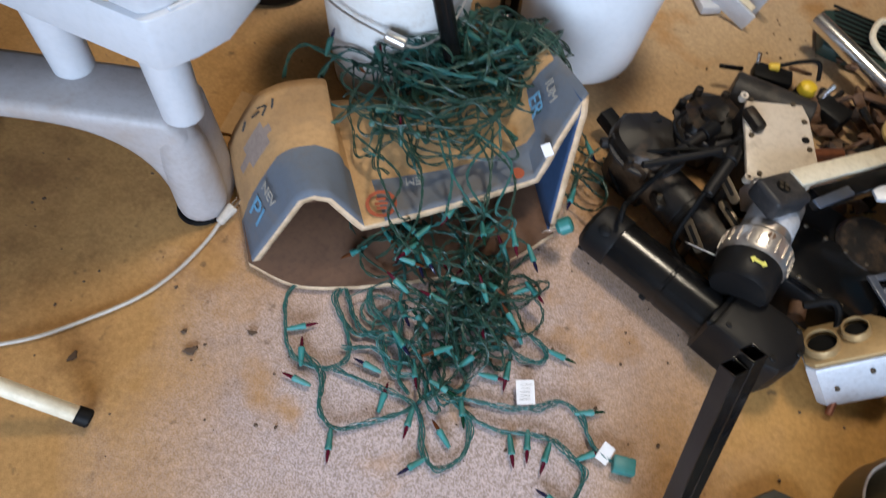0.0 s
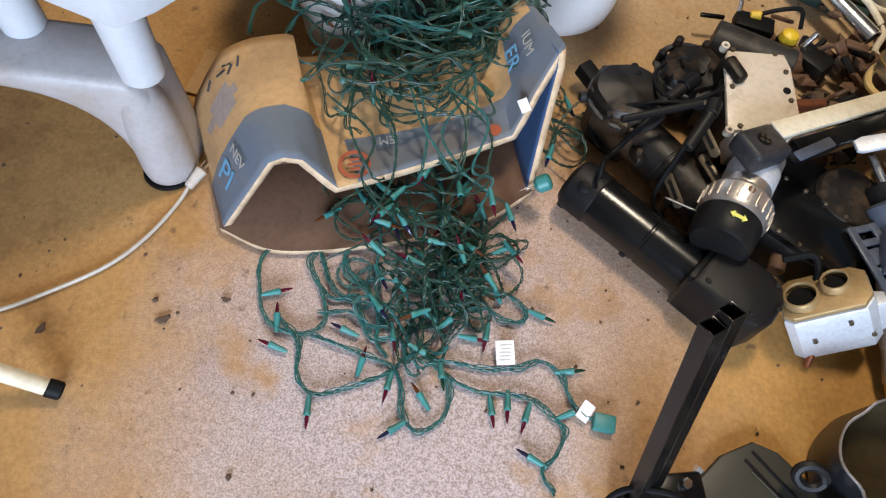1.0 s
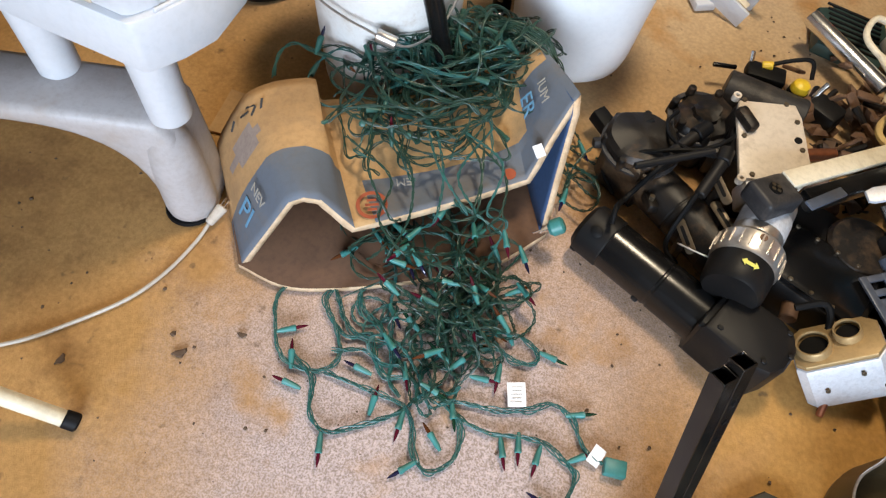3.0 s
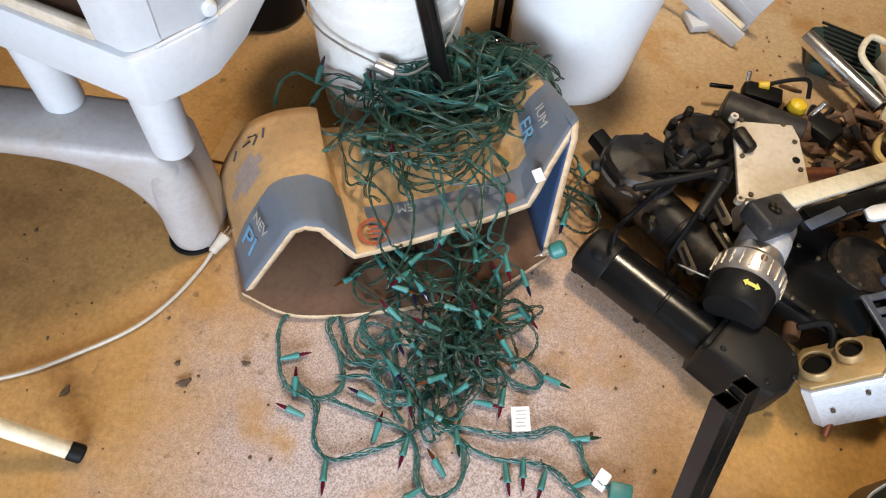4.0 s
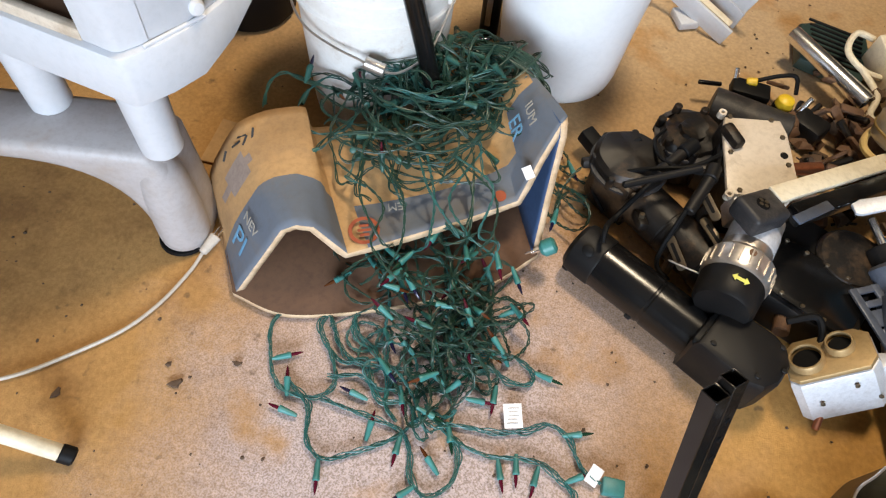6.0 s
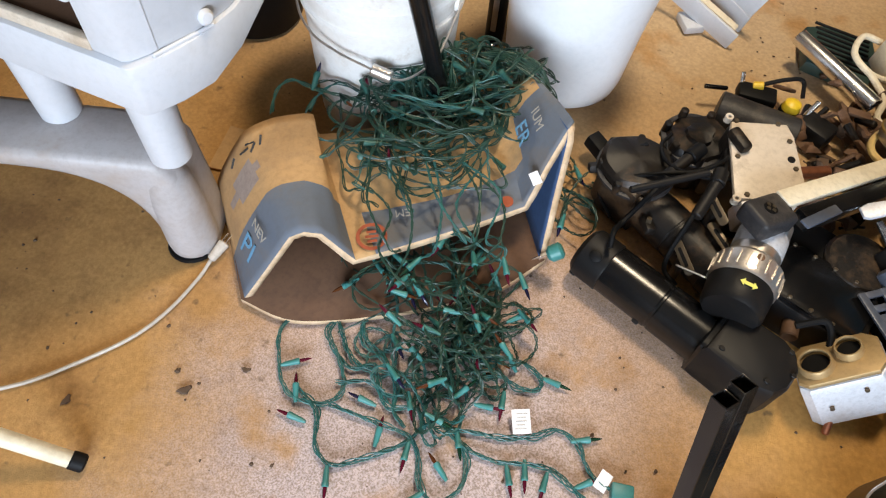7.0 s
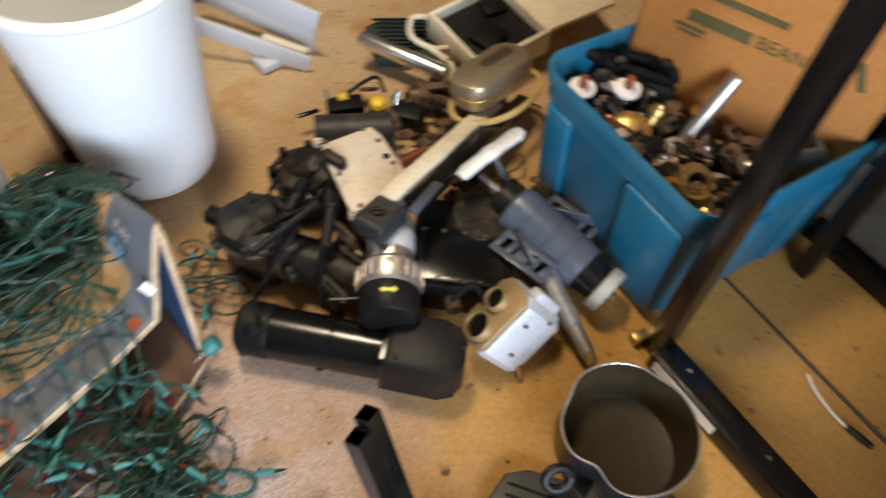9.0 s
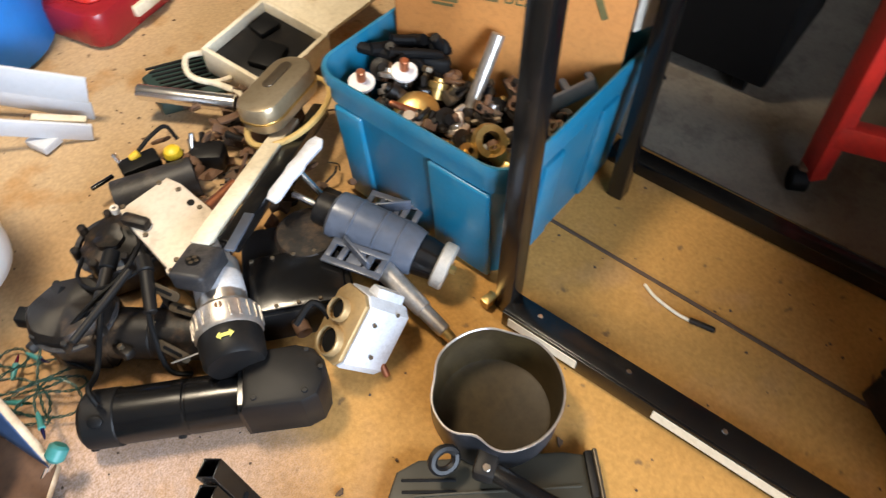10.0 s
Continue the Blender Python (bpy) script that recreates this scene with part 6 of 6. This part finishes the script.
blue_drum()
tr = thing("white_trim_boards", pose(0, 0, 0), "white plastic trim boards leaning on a blue container", "trim boards")
for p, q, w in (((0.73, 2.10, 0.09), (0.40, 2.26, 0.20), 0.07), ((0.70, 2.05, 0.02), (0.42, 2.16, 0.10), 0.045), ((0.72, 2.12, 0.02), (0.46, 2.30, 0.08), 0.05)):
    m, n = along(p, q)
    bm = box((0.008, w, n), (0, 0, n / 2), bevel=0.002)
    bm.transform(m)
    part("board", bm, WHITE, tr)
part("bracket", box((0.05, 0.06, 0.02), (0.60, 2.09, 0.012), (0, 0, 30), 0.004), WHITE, tr)
part("bracket_tab", box((0.11, 0.022, 0.012), (0.65, 2.10, 0.045), (0, 15, -20), 0.003), BEIGE, tr)


def red_case():
    t = thing("red_case", pose(0.89, 2.53, 0, 0, 0, 32), "dark red plastic case with rounded corners on carpet", "case")
    part("body", slab(round_rect(0.34, 0.24, 0.05), 0.0, 0.10, 0.02), DARKRED, t)
    part("lid", slab(round_rect(0.26, 0.17, 0.04), 0.10, 0.112, 0.006), RED, t)
    part("handle", box((0.10, 0.02, 0.03), (0.0, -0.125, 0.05), bevel=0.006), BEIGE, t)
    return t


red_case()


def pedal():
    t = thing("ribbed_pedal", pose(0.935, 2.085, 0.0, 0, 0, 6), "dark green ribbed plastic foot pedal", "pedal")
    pts = [(-0.085, -0.055), (0.06, -0.075), (0.085, 0.0), (0.075, 0.07), (-0.03, 0.08), (-0.085, 0.055)]
    tilt = pose(0, 0, 0.028, 6, 6, 0)
    part("plate", slab(pts, -0.02, 0.014, 0.008, m=tilt), DARKGREEN, t)
    for k in range(8):
        part("rib", box((0.13 - 0.003 * k, 0.005, 0.005), (0.0, 0.062 - 0.0145 * k, 0.0445 + 0.0015 * (4 - k)), (6, 6, -7), 0.001), BLACK_DULL, t)
    return t


pedal()
ct = thing("chrome_tube", pose(0, 0, 0), "short bright chrome tube lying on scrap", "tube")
part("tube", lathe([(0.014, 0), (0.0175, 0), (0.018, 0.002), (0.020, 0.218), (0.0195, 0.22), (0.015, 0.22), (0.014, 0)], 28, along((0.825, 2.055, 0.075), (0.985, 1.925, 0.062))[0]), CHROME, ct)
part("bracket", box((0.02, 0.02, 0.05), (0.975, 1.935, 0.03), bevel=0.003), RUST, ct)


def appliance_tray():
    t = thing("appliance_casing", pose(1.125, 2.03, 0.02, 7, -4, 24), "cream plastic appliance casing with black recess", "casing")
    W, D = 0.20, 0.19
    for x in (-W / 2, W / 2):
        part("wall", box((0.012, D + 0.012, 0.075), (x, 0, 0.06), bevel=0.004), BEIGE, t)
    for y in (-D / 2, D / 2):
        part("wall", box((W, 0.012, 0.075), (0, y, 0.06), bevel=0.004), BEIGE, t)
    part("recess", box((W - 0.012, D - 0.012, 0.03), (0, 0, 0.055), bevel=0.002), BLACK_DULL, t, "black inner panel")
    part("hub", box((0.08, 0.07, 0.02), (-0.02, -0.02, 0.078), (0, 0, 15), 0.008), RUBBER, t)
    part("hub", box((0.06, 0.05, 0.018), (0.05, 0.05, 0.076), (0, 0, -10), 0.006), RUBBER, t)
    part("flat_panel", slab([(0.10, -0.09), (0.30, -0.11), (0.34, 0.04), (0.27, 0.10), (0.105, 0.11)], 0.078, 0.090, 0.003), BEIGE, t, "flat cream plastic panel")
    part("block", box((0.06, 0.03, 0.02), (0.20, 0.02, 0.10), (0, 0, 10), 0.004), BEIGE, t)
    loop = smooth_path([(-0.10, 0.02, 0.05), (-0.15, 0.03, 0.07), (-0.165, 0.085, 0.07), (-0.13, 0.13, 0.07), (-0.09, 0.12, 0.06)], 8)
    part("wire_loop", tube(loop, 0.007, 10), BEIGE, t, "cream bent loop handle")
    loop = smooth_path([(-0.15, 0.03, 0.07), (-0.135, -0.03, 0.06), (-0.15, -0.065, 0.04), (-0.12, -0.095, 0.03)], 8)
    part("wire_loop", tube(loop, 0.007, 10), BEIGE, t)
    part("rest", box((0.16, 0.15, 0.04), (0, 0, 0.012), bevel=0.004), RUST, t)
    return t


appliance_tray()


def tin_box():
    t = thing("tin_box", pose(1.062, 1.785, 0.118, -8, 0, 32) @ Matrix.Scale(1.15, 4), "rounded tan metal tin with a dark oval lid slot", "tin")
    part("body", slab(round_rect(0.165, 0.085, 0.035), 0.0, 0.055, 0.010), SILVER_TAN, t)
    part("slot", slab(round_rect(0.075, 0.022, 0.010), 0.055, 0.0575, 0.001, m=pose(0.02, 0.006, 0)), STEEL_DULL, t)
    part("seam", slab(round_rect(0.169, 0.089, 0.036), 0.022, 0.027, 0.001), BRASS, t)
    ring = [Vector((0.10 * math.cos(a), 0.062 * math.sin(a) - 0.012, -0.006)) for a in [2 * math.pi * k / 36 for k in range(37)]]
    part("cord", tube(ring, 0.006, 8), YELLOW_CORD, t, "yellowed cord round its base")
    part("support", box((0.10, 0.06, 0.092), (0, 0.03, -0.05), bevel=0.006), RUST, t)
    return t


SILVER_TAN = mat("tan_metal", (0.42, 0.34, 0.22), 0.35, 0.7, (0.34, 0.26, 0.16), 0.5, 8, bump=0.08)
YELLOW_CORD = mat("yellowed_cord", (0.58, 0.40, 0.14), 0.5, bump=0.02)
tin_box()


def debris():
    """Rusty bits and leaves of scale under the heap, and specks on the carpet."""
    rng = random.Random(3)
    for k in range(70):
        x, y = rng.gauss(0.96, 0.07), rng.gauss(1.79, 0.10)
        ob = thing("rusty_scrap", pose(x, y, 0.012 + rng.random() * 0.055, rng.uniform(-60, 60), rng.uniform(-60, 60), rng.uniform(0, 360)), "small rusty scrap piece in a heap", "scrap piece", "rusty scrap")
        if k % 3 == 0:
            part("piece", box((0.05, 0.02, 0.008), bevel=0.003), RUST, ob)
        elif k % 3 == 1:
            part("piece", rod((-0.025, 0, 0), (0.025, 0.004, 0.003), 0.008, 0.006, 8), RUST if k % 2 else GREASY, ob)
        else:
            part("piece", lathe([(0, -0.008), (0.014, -0.006), (0.02, 0.0), (0.012, 0.007), (0, 0.009)], 9, wave=lambda a, q, z: (q * (1 + 0.35 * math.sin(2 * a + k) + 0.2 * math.sin(5 * a)), z + 0.004 * math.sin(3 * a + k))), RUST if k % 2 else DUST, ob)
    for k in range(46):
        p = Vector((rng.gauss(0.95, 0.08), rng.gauss(1.80, 0.12), 0.006 + 0.03 * rng.random()))
        q = p + Vector((rng.uniform(-0.05, 0.05), rng.uniform(-0.05, 0.05), rng.uniform(-0.003, 0.03)))
        ob = thing("rusty_wire_bit", pose(0, 0, 0), "bent rusty wire bit in scrap", "wire", "rusty scrap")
        part("wire", tube(smooth_path([p, p.lerp(q, 0.5) + Vector((0.008, -0.006, 0.008)), q], 4), rng.uniform(0.0015, 0.004), 6), RUST if k % 3 else BLACK_DULL, ob)
    bm = bmesh.new()
    for k in range(520):
        x, y = rng.uniform(-0.6, 1.9), rng.uniform(0.55, 2.4)
        s = rng.uniform(0.0012, 0.0042) * (1.8 if rng.random() < 0.06 else 1)
        c = Vector((x, y, 0.0005))
        ring = [bm.verts.new(c + Vector((s * rng.uniform(0.5, 1.2) * math.cos(a), s * rng.uniform(0.5, 1.2) * math.sin(a), 0))) for a in (0, 1.2, 2.5, 3.8, 5.1)]
        top = bm.verts.new(c + Vector((0, 0, s * 0.6)))
        for i in range(5):
            bm.faces.new((ring[i], ring[(i + 1) % 5], top))
    tagged(part("carpet_crumbs", bm, DUST), "brown crumbs of dirt scattered on the carpet", "dirt", kind="stuff")
    for x, y, r, s in ((-0.023, 0.885, 40, 0.012), (-0.183, 0.806, 80, 0.010), (0.05, 0.95, 10, 0.008), (1.14, 0.93, 60, 0.009), (0.80, 1.05, 15, 0.008)):
        ob = thing("dirt_clump", pose(x, y, 0.0, 0, 0, r), "small dark brown clump of dirt on carpet", "dirt", "dirt clumps")
        part("clump", lathe([(0, 0), (s, 0), (s * 0.8, s * 0.3), (0, s * 0.42)], 9, Matrix.Diagonal((1, 0.55, 1, 1)), wave=lambda a, q, z: (q * (1 + 0.3 * math.sin(3 * a)), z)), DUST, ob)


debris()
